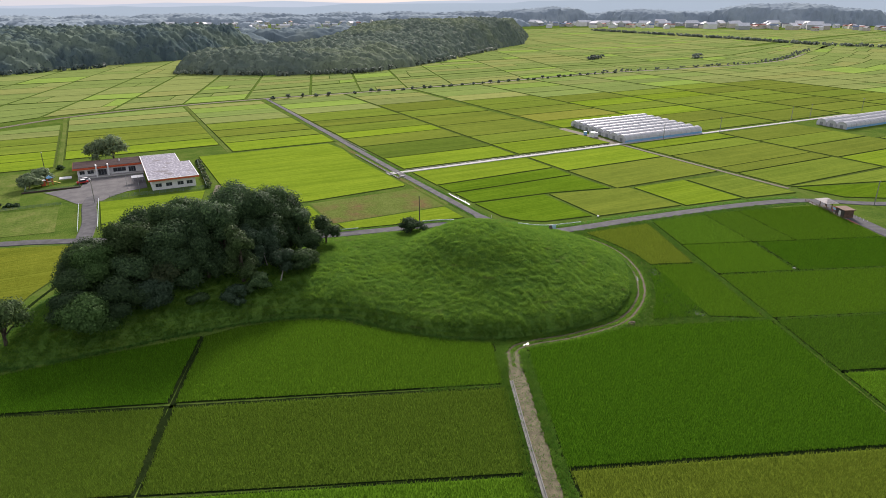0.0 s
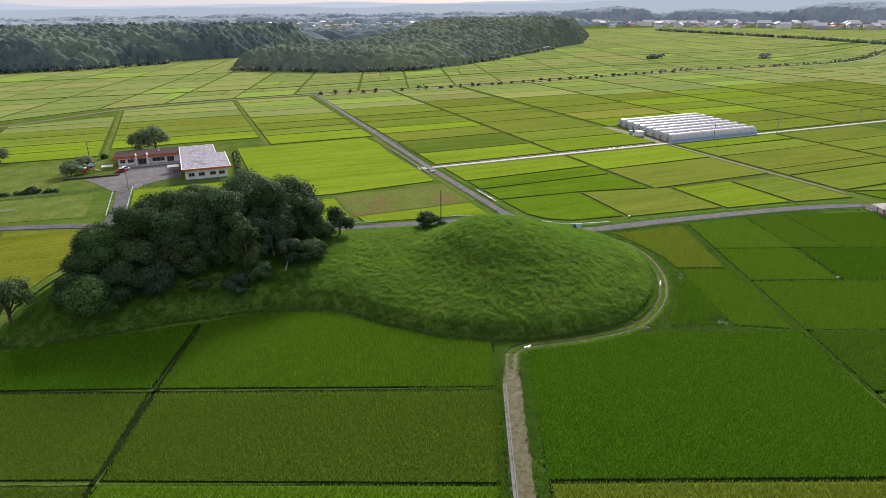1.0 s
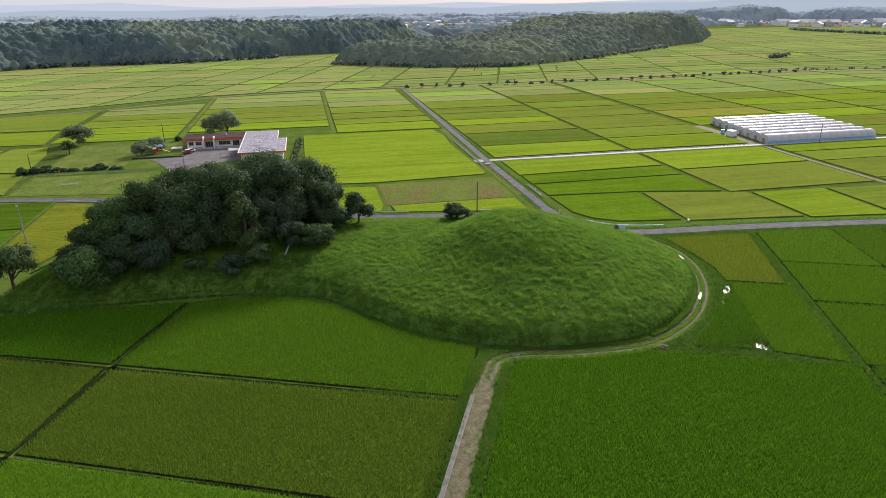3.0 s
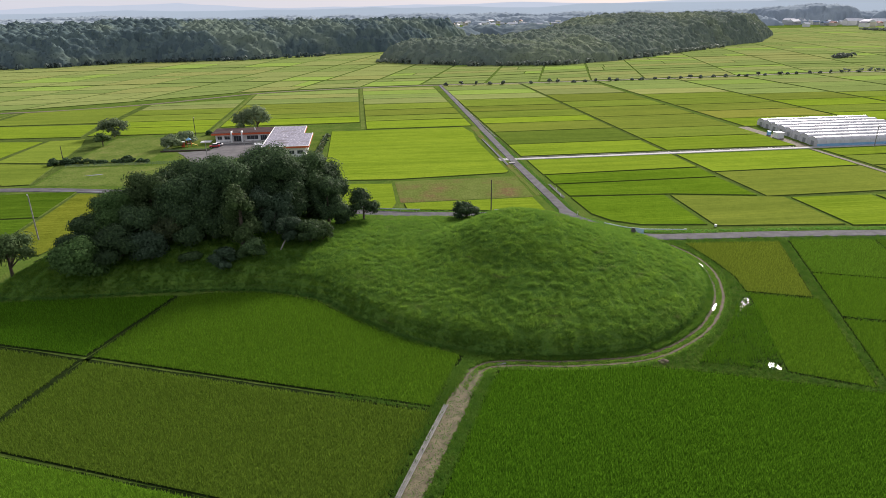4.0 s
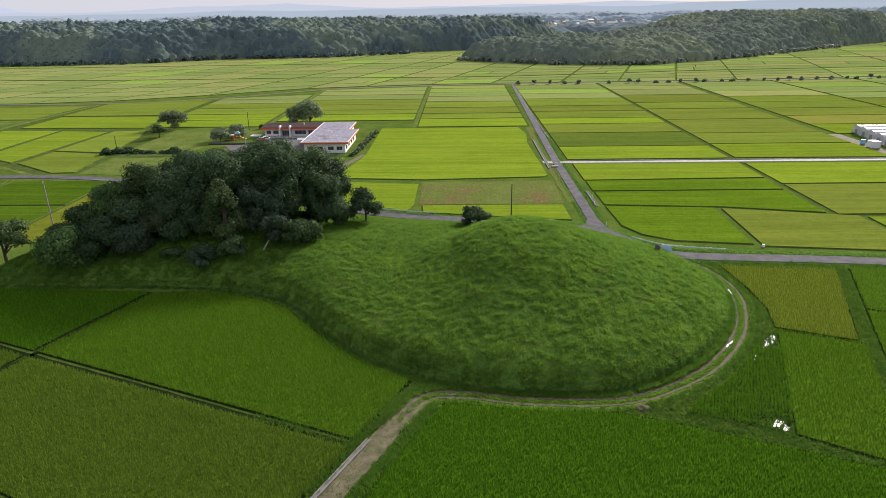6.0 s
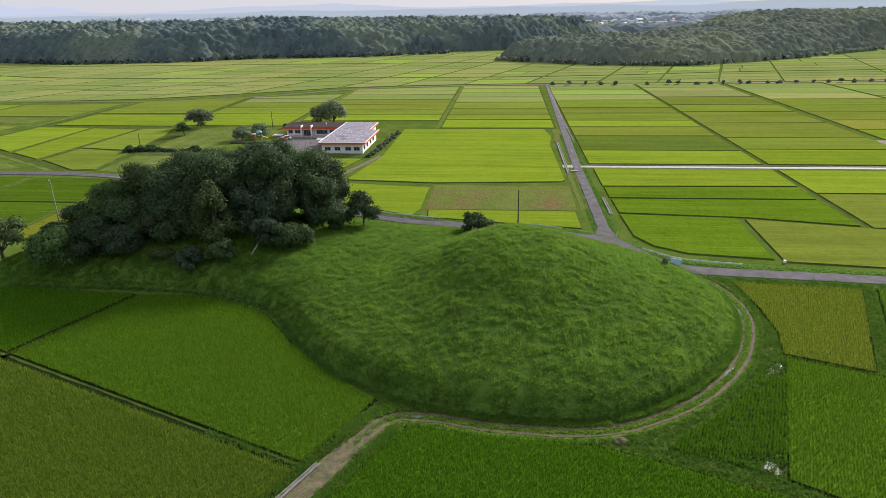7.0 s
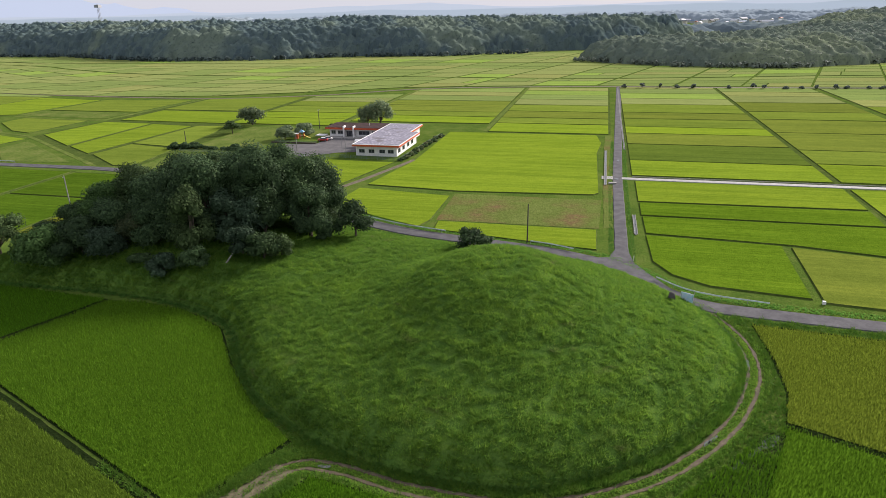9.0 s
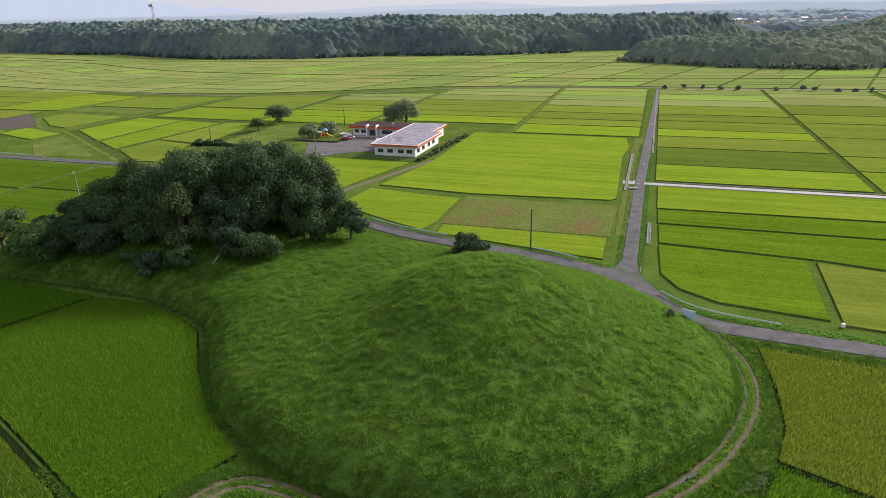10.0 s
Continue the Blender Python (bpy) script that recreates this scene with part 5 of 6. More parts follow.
mound_grass()


def line_grass(line, offsets, density, height, tone, label):
    L = np.array(line, float)
    seg = np.linalg.norm(np.diff(L, axis=0), axis=1)
    n = int(seg.sum() * density * 2.2)
    cum = np.r_[0, np.cumsum(seg)]
    t = RNG.random(n) * cum[-1]
    x, y = np.interp(t, cum, L[:, 0]), np.interp(t, cum, L[:, 1])
    d = np.gradient(L, axis=0)
    d /= np.linalg.norm(d, axis=1)[:, None]
    dx, dy = np.interp(t, cum, d[:, 0]), np.interp(t, cum, d[:, 1])
    o = offsets[0] + RNG.random(n) * (offsets[1] - offsets[0])
    ob = tris_mesh("verge_grass", blades(x - dy * o, y + dx * o, np.zeros(n), height, 0.12, 4, 0.45), GRASS_BLADE[tone])
    return tagged(ob, label, "grass", kind="stuff")


line_grass(RING[:64], (-4.6, -1.1), 44, 0.6, "weed", "rough grass verge outside the ring track")
line_grass(RING, (1.2, 2.2), 9, 0.25, "mound", "grass verge inside the ring track")
line_grass(RING, (-0.4, 0.4), 10, 0.2, "mound", "grass between the wheel ruts")
line_grass(RING[20:70], (-6.5, -4.0), 30, 0.7, "bank", "tall weeds beside the wet plot")
line_grass(RING[64:], (-3.2, -1.0), 40, 0.35, "mound", "grass verge outside the ring track")
line_grass(STEM, (1.7, 3.6), 22, 0.4, "weed", "grass verge along the gravel track")
line_grass(STEM, (-3.4, -1.6), 22, 0.4, "weed", "grass verge along the gravel track")
line_grass(STEM, (-1.4, 1.4), 8, 0.15, "bank", "thin grass on the gravel track")
bend_near = BEND[(BEND[:, 0] > 30) & (BEND[:, 0] < 212)]
line_grass(bend_near, (2.5, 4.6), 9, 0.28, "bank", "grass verge along the lane")
line_grass(bend_near, (-4.8, -2.6), 9, 0.28, "bank", "grass verge along the lane")
line_grass(MAIN[:45], (1.6, 2.6), 6, 0.2, "bank", "grass verge along the straight road")
line_grass(MAIN[:45], (-2.8, -1.6), 6, 0.2, "bank", "grass verge along the straight road")
line_grass(np.array([sr(-0.2, r) for r in np.arange(-60, 66, 2.0)]), (-0.75, -0.2), 12, 0.22, "weed", "grassy bank between rice fields")

# Weeds on the open ground between the southern fields.
nw = 150000
xv, yv = 44 + RNG.random(nw) * 150, 60 + RNG.random(nw) * 84
free = ~in_poly(xv, yv, FOOT) & (np.min([np.hypot(xv - a, yv - b) for a, b in RING[::2]], axis=0) > 1.5)
free &= (np.min([np.hypot(xv - a, yv - b) for a, b in STEM[::2]], axis=0) > 1.7) & (np.min([np.hypot(xv - a, yv - b) for a, b in BEND[::2]], axis=0) > 2.6) & (yv < np.interp(xv, bend_near[:, 0], bend_near[:, 1]))
along = (xv - OX) * AX + (yv - OY) * AY
free &= ~((along > 0.1) & (along < 1.6))
for field in SOUTH:
    free &= ~in_poly(xv, yv, field)
xv, yv = xv[free], yv[free]
tagged(tris_mesh("weeds", blades(xv, yv, np.zeros(len(xv)), 0.42, 0.12, 4, 0.8), GRASS_BLADE["weed"]), "rough weeds on the banks between rice fields", "weeds", kind="stuff")

# Wet corner plot: rice in rows over standing water, open at two corners.
WET = [(121.6, 106.6), (118.0, 103.6), (113.4, 97.4), (108, 91.3), (102, 86.3), (100, 84.0), (111.8, 79.8), sr(-13.2, 31)]
wet = raw("flooded_plot", [(*p, 0.06) for p in WET], [tuple(range(len(WET)))], M_MUD)
tagged(wet, "flooded corner plot with dark green rice in rows and open water", "rice field", PADDIES)
S_, R_ = np.meshgrid(np.arange(-30, 1, 0.40), np.arange(-6, 36, 0.15))
xw, yw = OX + S_ * AX - R_ * AY + RNG.normal(0, 0.05, S_.shape), OY + S_ * AY + R_ * AX + RNG.normal(0, 0.05, S_.shape)
xw, yw = xw.ravel(), yw.ravel()
okw = in_poly(xw, yw, WET)
xw, yw = xw[okw], yw[okw]
openness = np.zeros(len(xw))
for ax_, ay_, rr_ in ((119.4, 103.6, 2.6), (110.9, 81.4, 2.2)):
    openness = np.maximum(openness, np.exp(-((xw - ax_) ** 2 + (yw - ay_) ** 2) / rr_ ** 2))
thin_growth = rough_noise(xw, yw, 2.2, 6.1)
pw = (RNG.random(len(xw)) > np.clip(openness * 1.35 + np.where(thin_growth > 0.25, 0.6, 0.08), 0, 0.94))
tagged(tris_mesh("standing_rice", blades(xw[pw], yw[pw], np.full(pw.sum(), 0.05), 0.60, 0.08, 5, 0.20), BLADE_S["bright"], wet), "dark green rice in rows over water", kind="stuff")


def puddle(x, y, rx, ry, turn, z=0.075, label="shallow puddle reflecting the sky"):
    V, n = [(x, y, z)], 18
    for i in range(n):
        a = 2 * math.pi * i / n
        k = 1 + 0.7 * noise.noise(Vector((x + math.cos(a), y + math.sin(a), 1.0)))
        u, v = math.cos(a) * rx * k, math.sin(a) * ry * k
        V.append((x + u * math.cos(turn) - v * math.sin(turn), y + u * math.sin(turn) + v * math.cos(turn), z))
    ob = raw("puddle", V, [(0, i + 1, (i + 1) % n + 1) for i in range(n)], M_WATER)
    return tagged(ob, label, "puddle", kind="structure")


for spec in ((120.3, 121.8, 0.9, 0.25, 1.45), (113.0, 102.6, 1.0, 0.25, 0.95), (112.2, 101.6, 0.8, 0.22, 0.95), (69.5, 88.2, 0.8, 0.25, 0.1), (119.3, 103.3, 2.0, 0.5, 0.9), (117.2, 100.9, 1.5, 0.28, 0.9), (115.2, 98.6, 1.2, 0.22, 0.9), (110.7, 81.5, 1.3, 0.8, 2.0), (-41.0, 229.0, 2.6, 0.6, 0.15, 0.095), (-41.5, 208.2, 5.0, 0.35, -0.24, 0.185), (-33.0, 206.4, 3.0, 0.4, -0.3, 0.185), (104.2, 252, 0.4, 1.2, 0.0, 0.18), (105.4, 330, 0.4, 1.6, 0.0, 0.18), (103.4, 226.5, 0.8, 1.0, 0.4, 0.19)):
    puddle(*spec)

bm = bmesh.new()
bmesh.ops.create_icosphere(bm, subdivisions=3, radius=1.0, matrix=Matrix.LocRotScale((94.6, 85.0, 0.1), None, (0.9, 0.7, 0.35)))
for v in bm.verts:
    v.co += 0.12 * Vector(noise.noise_vector(v.co * 2.0))
tagged(part("earth_heap", bm, M_SOIL), "small heap of bare earth beside the ring track", "earth heap")
# ---- lane furniture ----


def guard_rail(line, label):
    top = empty("guard_rail")
    L = smooth_line(line, 1.0)
    d = np.gradient(L, axis=0)
    d /= np.linalg.norm(d, axis=1)[:, None]
    prof = [(0, 0.42), (0.06, 0.47), (0, 0.53), (0.06, 0.60), (0, 0.66), (-0.03, 0.66), (-0.03, 0.42)]
    V, Fc = [], []
    for p, t in zip(L, d):
        for o, h in prof:
            V.append((p[0] - t[1] * o, p[1] + t[0] * o, h + 0.15))
    m = len(prof)
    for i in range(len(L) - 1):
        for k in range(m):
            Fc.append((i * m + k, (i + 1) * m + k, (i + 1) * m + (k + 1) % m, i * m + (k + 1) % m))
    raw("beam", V, Fc, M_GUARD, top)
    for i in range(0, len(L), 4):
        part("post", rod(bmesh.new(), (*L[i], 0), (*L[i], 0.80), 0.06), M_GREY, top)
    return tagged(top, label, "guard rail")


guard_rail([(109.6, 150.6), (114, 146.2), (119, 144), (127.5, 142.4)], "pale steel guard rail along the curving lane")
guard_rail([(84.4, 166.2), (89, 165.0), (93.8, 163.0)], "pale steel guard rail along the lane by the pole")
guard_rail([(43, 176.8), (53, 172.6), (64.5, 169.6)], "pale steel guard rail along the lane by the wood")
guard_rail([(-140, 216.2), (-120, 216.1), (-104, 216)], "white steel guard rail on a small bridge")

bm = bmesh.new()
bmesh.ops.create_icosphere(bm, subdivisions=3, radius=1.0, matrix=Matrix.LocRotScale((110.8, 135.9, 3.25), None, (0.6, 0.45, 1.0)))
for v in bm.verts:
    v.co += 0.16 * Vector(noise.noise_vector(v.co * 1.7))
tagged(part("stone_monument", bm, M_STONE, smooth=False), "dark upright natural stone monument on the mound's edge", "monument")


def sign_board():
    top = empty("sign_board", 113.6, 138.6, 0.95, -28)
    for sx in (-0.95, 0.95):
        part("post", rod(bmesh.new(), (sx, 0, -1.3), (sx, 0, 2.1), 0.05), M_GREY, top)
    board = part("board", boxed(-1.05, -0.04, 0.55, 1.05, 0.04, 2.05, bev=0.01), M_SIGNBLUE, top, "pale blue panel")
    part("board_rim", boxed(-1.10, -0.03, 2.05, 1.10, 0.03, 2.11), M_WHITE, top)
    for k in range(6):
        z = 1.82 - 0.2 * k
        w = 0.85 - 0.12 * (k % 3)
        part("text_bar", boxed(-0.9, -0.052, z, -0.9 + 2 * w, -0.044, z + 0.06), M_WHITE, board)
    return tagged(top, "pale blue information board on two posts beside the lane", "sign")


sign_board()


def utility_pole(x, y, h, material, label, arms=1, lean=0.0):
    top = empty("utility_pole", x, y, 0, 20 * x)
    part("shaft", rod(bmesh.new(), (0, 0, -0.2), (lean, 0, h), 0.17, 0.11, 10), material, top)
    for k in range(arms):
        z = h - 0.35 - 0.6 * k
        arm = part("crossarm", boxed(-0.75, 0.08, z, 0.75, 0.17, z + 0.09), M_GREY, top)
        for sx in (-0.6, 0, 0.6):
            part("insulator", rod(bmesh.new(), (sx, 0.12, z + 0.09), (sx, 0.12, z + 0.25), 0.045), M_WHITE, arm)
    return tagged(top, label, "utility pole")


utility_pole(83.6, 166.6, 8.9, M_WOODPOLE, "slim dark utility pole beside the lane", 0)
utility_pole(-29.8, 161.2, 11.8, M_POLE, "grey concrete utility pole in the fields", 1)
utility_pole(-61.8, 255.8, 5.4, M_WOODPOLE, "short dark wooden pole by a hedge", 0)
utility_pole(-22.9, 297.1, 8.4, M_WOODPOLE, "dark utility pole behind the school yard", 1)
utility_pole(227.2, 111.2, 8.4, M_POLE, "grey concrete utility pole beside the lane", 1)
for x, y in ((245.8, 224.6), (286.2, 224.8), (352.4, 231), (369.4, 231), (420, 231)):
    utility_pole(x, y, 8.2, M_POLE, "grey utility pole along the greenhouse road", 1)
utility_pole(-5.7, 239, 8.2, M_POLE, "grey lamp pole at the school drive", 0)


def marker_post(x, y, h=0.9, material=None, label="small white roadside marker post"):
    bm = rod(bmesh.new(), (x, y, -0.05), (x, y, h), 0.07, 0.06, 8)
    rod(bm, (x, y, h), (x, y, h + 0.06), 0.07, 0.02, 8)
    return tagged(part("marker_post", bm, material or M_WHITE), label, "post")


for x, y in ((105.9, 160.2), (106.6, 178), (107.2, 184)):
    marker_post(x, y, 1.0)
tagged(part("water_gate", boxed(136.4, 145.0, 0, 136.95, 145.5, 0.6, bev=0.05), M_WHITE), "small white concrete water gate box", "water gate")
tagged(part("water_gate", boxed(152.0, 87.6, 0, 152.6, 88.2, 0.5, bev=0.05), M_CONCRETE), "small concrete water gate box at a field corner", "water gate")
tagged(part("culvert_head", boxed(101.0, 220.5, 0, 103.2, 221.5, 0.5, bev=0.05), M_CONCRETE), "pale concrete culvert head beside the road", "culvert")
tagged(part("culvert_slab", boxed(99.0, 226.2, 0.02, 102.6, 229.8, 0.14, bev=0.03), M_CONCRETE), "pale concrete slab at the crossing", "culvert")

# ---- school ----


def school():
    top = empty("school_building", 0, 0, 0)
    # big front block
    body = part("front_wall", boxed(13.4, 246.6, 0, 28.6, 272.0, 3.5), M_WHITE, top, "white rendered wall")
    part("rear_wall", boxed(13.4, 272.0, 0, 25.4, 288.4, 3.5), M_WHITE, top)
    bm = boxed(12.4, 245.4, 3.55, 30.0, 272.4, 4.15)
    box(bm, 12.4, 272.4, 3.55, 26.4, 289.6, 4.15)
    part("fascia", bm, M_RED, top, "red painted roof edge")
    bm = boxed(12.6, 245.6, 4.155, 29.8, 272.2, 4.20)
    box(bm, 12.6, 272.2, 4.155, 26.2, 289.4, 4.20)
    roof = part("flat_roof", bm, M_ROOFW, top, "worn grey and white flat roof")
    for d in ((12.4, 245.4, 30.0, 245.7), (29.7, 245.7, 30.0, 272.4), (12.4, 245.7, 12.7, 289.6), (26.1, 272.4, 26.4, 289.6), (12.7, 289.3, 26.1, 289.6)):
        part("roof_kerb", boxed(d[0], d[1], 4.15, d[2], d[3], 4.30), M_WHITE, roof)
    # rear wing
    part("wing_wall", boxed(-11.0, 280.6, 0, 13.3, 291.0, 3.1), M_WHITE, top)
    part("wing_fascia", boxed(-12.4, 279.2, 3.15, 12.3, 292.0, 3.85), M_RED, top)
    part("wing_roof", boxed(-12.3, 279.4, 3.855, 12.3, 291.9, 3.95), M_ROOFD, top, "dark brown sheet roof")
    for x in (-4.4, -0.2):
        part("entrance_pier", boxed(x, 278.6, 0, x + 0.5, 281.0, 4.6, bev=0.04), M_WHITE, top)
    part("porch_floor", boxed(-11, 276.8, 0, 12.6, 280.6, 0.22), M_CONCRETE, top)
    part("vent", rod(bmesh.new(), (4.6, 286, 3.9), (4.6, 286, 4.9), 0.25, 0.18), M_WHITE, top)

    def window(x0, y0, z0, x1, y1, z1, n=2):
        w = part("window", boxed(x0, y0, z0, x1, y1, z1), M_GREY, top)
        horiz = (x1 - x0) > (y1 - y0)
        for k in range(n):
            if horiz:
                a, b = x0 + (x1 - x0) * k / n + 0.05, x0 + (x1 - x0) * (k + 1) / n - 0.05
                part("pane", boxed(a, y0 - 0.02, z0 + 0.07, b, y0 + 0.01, z1 - 0.07), M_GLASSY, w)
            else:
                a, b = y0 + (y1 - y0) * k / n + 0.05, y0 + (y1 - y0) * (k + 1) / n - 0.05
                part("pane", boxed(x1 - 0.01, a, z0 + 0.07, x1 + 0.02, b, z1 - 0.07), M_GLASSY, w)

    for x in (14.6, 18.2, 22.2, 25.4):
        window(x, 246.54, 1.1, x + 2.1, 246.62, 2.4)
    for y in (248.4, 253.6, 259.6, 264.8):
        window(28.56, y, 1.0, 28.66, y + 2.6, 2.5)
    for x, w, z in ((-10.2, 1.8, 1.1), (-7.4, 2.2, 1.1), (1.8, 4.6, 0.9), (7.4, 2.6, 0.4), (-3.6, 3.0, 0.25)):
        window(x, 280.5, z, x + w, 280.62, 2.5, 3 if w > 2.5 else 2)
    for y in (276.0, 281.0):
        window(25.36, y, 1.0, 25.46, y + 2.4, 2.4)
    return tagged(top, "single-storey white school with red roof edges and flat roofs", "school")


school()
yard = raw("yard_asphalt", [(-11, 240, 0.1), (-3, 241, 0.1), (-1, 244.5, 0.1), (5, 250, 0.1), (12, 252, 0.1), (12.4, 276, 0.1), (-9, 276.4, 0.1), (-10, 264, 0.1), (-22, 262, 0.1), (-18, 255, 0.1)], [tuple(range(10))], M_YARD)
tagged(yard, "worn grey asphalt school yard", "yard", kind="structure")
lawn = raw("school_lawn", [(-56, 243, 0.05), (-29, 243, 0.05), (-29, 264, 0.06), (-10.5, 265, 0.06), (-11, 298, 0.05), (-56, 298, 0.05)], [tuple(range(6))], M_WEEDY)
tagged(lawn, "patchy mown school playing field", "lawn", kind="structure")
plot = raw("yard_garden", [(-26, 265.5, 0.12), (-10.5, 265.5, 0.12), (-10.5, 278, 0.12), (-26, 278, 0.12)], [(0, 1, 2, 3)], M_VERGE)
tagged(plot, "green playground lawn beside the school", "lawn", kind="structure")


def fence(a, b, h, label, material=None, gap=2.0):
    top = empty("fence")
    a, b = np.array(a, float), np.array(b, float)
    n = max(1, int(np.linalg.norm(b - a) / gap))
    for i in range(n + 1):
        p = a + (b - a) * i / n
        part("post", rod(bmesh.new(), (*p, 0), (*p, h), 0.05, None, 6), material or M_GREENNET, top)
    for k in (1, 3) if material is M_GUARD else range(4):
        z = h * (0.25 + 0.25 * k) - 0.04
        part("rail", rod(bmesh.new(), (*a, z), (*b, z), 0.025 if material is M_GUARD else 0.04, None, 6), material or M_GREENNET, top)
    return tagged(top, label, "fence")


fence((-1, 242.6), (31.5, 240.2), 1.3, "green wire fence in front of the school")
fence((31.5, 240.2), (34.5, 286), 1.2, "green wire fence along the school's side")
for k in range(26):
    t = k / 25
    tree(32.6 + 2.6 * t + RNG.normal(0, 0.4), 241 + 46 * t, 0, 1.3 + 0.6 * RNG.random(), 1.2, ("mid", "olive", "bamboo")[k % 3], leaves=160, low=0.1, lobes=4, size=0.26, label="scrubby weed bush along the school fence", name="shrub")
fence((-28, 265), (-10, 264.6), 1.0, "low dark fence round the playground")
fence((-28, 265), (-28.5, 286), 1.0, "low dark fence round the playground")
fence((-4.4, 242), (-5.4, 208), 0.9, "white pipe rail along the school drive", M_GUARD)
fence((-10.6, 238), (-10.8, 208), 0.9, "white pipe rail along the school drive", M_GUARD)
fence((-56, 243), (-16, 242.6), 1.0, "low fence along the school field", M_GREENNET)
part_wall = tagged(part("garden_wall", boxed(-29, 263.9, 0, -10, 264.3, 0.55, bev=0.03), M_DARKSOIL), "low dark retaining wall of the playground", "wall", kind="structure")


def play_tower():
    top = empty("play_tower", -20.2, 273.6, 0.1, 15)
    for sx in (-0.8, 0.8):
        for sy in (-0.8, 0.8):
            part("post", rod(bmesh.new(), (sx, sy, 0), (sx, sy, 2.7), 0.08), M_RED, top)
    part("deck", boxed(-0.9, -0.9, 1.2, 0.9, 0.9, 1.3), M_BROWN, top)
    bm = bmesh.new()
    bmesh.ops.create_cone(bm, cap_ends=True, segments=4, radius1=1.5, radius2=0.05, depth=1.0, matrix=Matrix.Translation((0, 0, 3.2)) @ Matrix.Rotation(math.radians(45), 4, "Z"))
    part("roof", bm, M_BLUE, top, "blue pyramid roof")
    slide = raw("slide", [(0.9, -0.4, 1.3), (0.9, 0.4, 1.3), (3.4, 0.4, 0.2), (3.4, -0.4, 0.2), (0.9, -0.4, 1.2), (0.9, 0.4, 1.2), (3.4, 0.4, 0.1), (3.4, -0.4, 0.1)], [(0, 1, 2, 3), (7, 6, 5, 4), (0, 3, 7, 4), (1, 5, 6, 2), (2, 6, 7, 3), (0, 4, 5, 1)], M_YELLOW, top, "orange slide")
    part("slide_hood", boxed(0.9, -0.46, 1.25, 1.0, 0.46, 1.7), M_YELLOW, slide)
    part("second_tower", boxed(-3.0, -0.7, 0.0, -1.6, 0.7, 1.9, bev=0.05), M_RED, top)
    part("second_roof", boxed(-3.2, -0.9, 1.9, -1.4, 0.9, 2.2, bev=0.1), M_WHITE, top)
    return tagged(top, "climbing tower with slide and blue roof in the playground", "playground")


play_tower()


def car(x, y, turn, paint, label):
    top = empty("car", x, y, 0.1, turn)
    bm = boxed(-2.0, -0.82, 0.35, 2.0, 0.82, 0.95, bev=0.12)
    part("body", bm, paint, top)
    bm = bmesh.new()
    r = bmesh.ops.create_cube(bm, size=1.0, matrix=Matrix.LocRotScale((-0.2, 0, 1.22), None, (2.5, 1.5, 0.6)))
    for v in r["verts"]:
        if v.co.z > 1.2:
            v.co.x = -0.2 + (v.co.x + 0.2) * 0.72
            v.co.y *= 0.86
    part("cabin", bm, M_GLASSY, top)
    part("roof", boxed(-1.05, -0.62, 1.5, 0.65, 0.62, 1.56, bev=0.02), M_WHITE, top)
    for sx in (-1.25, 1.25):
        for sy in (-0.82, 0.82):
            w = part("wheel", rod(bmesh.new(), (sx, sy - 0.1, 0.31), (sx, sy + 0.1, 0.31), 0.31, None, 16), M_RUBBER, top)
            part("rim", rod(bmesh.new(), (sx, sy - 0.11, 0.31), (sx, sy + 0.11, 0.31), 0.18, None, 12), M_GREY, w)
    for sy in (-0.55, 0.55):
        part("headlight", boxed(1.96, sy - 0.18, 0.65, 2.02, sy + 0.18, 0.8), M_WHITE, top)
        part("tail_light", boxed(-2.02, sy - 0.15, 0.7, -1.96, sy + 0.15, 0.85), M_RED, top)
    return tagged(top, label, "car")


car(-8.6, 272.2, 195, M_WHITE, "white and red small car parked beside the playground")
car(-9.4, 269.6, 190, M_CAR, "red small car parked beside the playground")


def shelter_roof(x, y):
    top = empty("yard_shelter", x, y, 0.1)
    for sx, sy in ((-1.6, -1), (1.6, -1), (-1.6, 1), (1.6, 1)):
        part("post", rod(bmesh.new(), (sx, sy, 0), (sx, sy, 2.2), 0.05), M_GREY, top)
    for s in (-1, 1):
        V = [(-2.1, 0, 2.75), (2.1, 0, 2.75), (2.1, s * 1.5, 2.15), (-2.1, s * 1.5, 2.15)]
        raw("roof_slope", V + [(x_, y_, z_ - 0.06) for x_, y_, z_ in V], [(0, 1, 2, 3), (7, 6, 5, 4), (0, 4, 5, 1), (1, 5, 6, 2), (2, 6, 7, 3), (3, 7, 4, 0)], M_WHITE, top)
    return tagged(top, "small white-roofed shelter in the school yard", "shelter")


shelter_roof(9.5, 262)
for x, y, h in ((5.3, 253.3, 5.5), (9.1, 247.6, 6.5)):
    bm = rod(bmesh.new(), (x, y, 0), (x, y, h), 0.07, 0.05)
    rod(bm, (x, y, h), (x + 0.9, y, h + 0.15), 0.05, 0.04)
    tagged(part("flag_pole", bm, M_GREY), "thin grey metal pole in the school yard", "pole")
tagged(part("sand_tray", boxed(-17.5, 280.4, 0.05, -13.2, 284.0, 0.3, bev=0.04), M_WHITE), "white rectangular sand tray by the school", "sandpit")

# ---- greenhouses ----


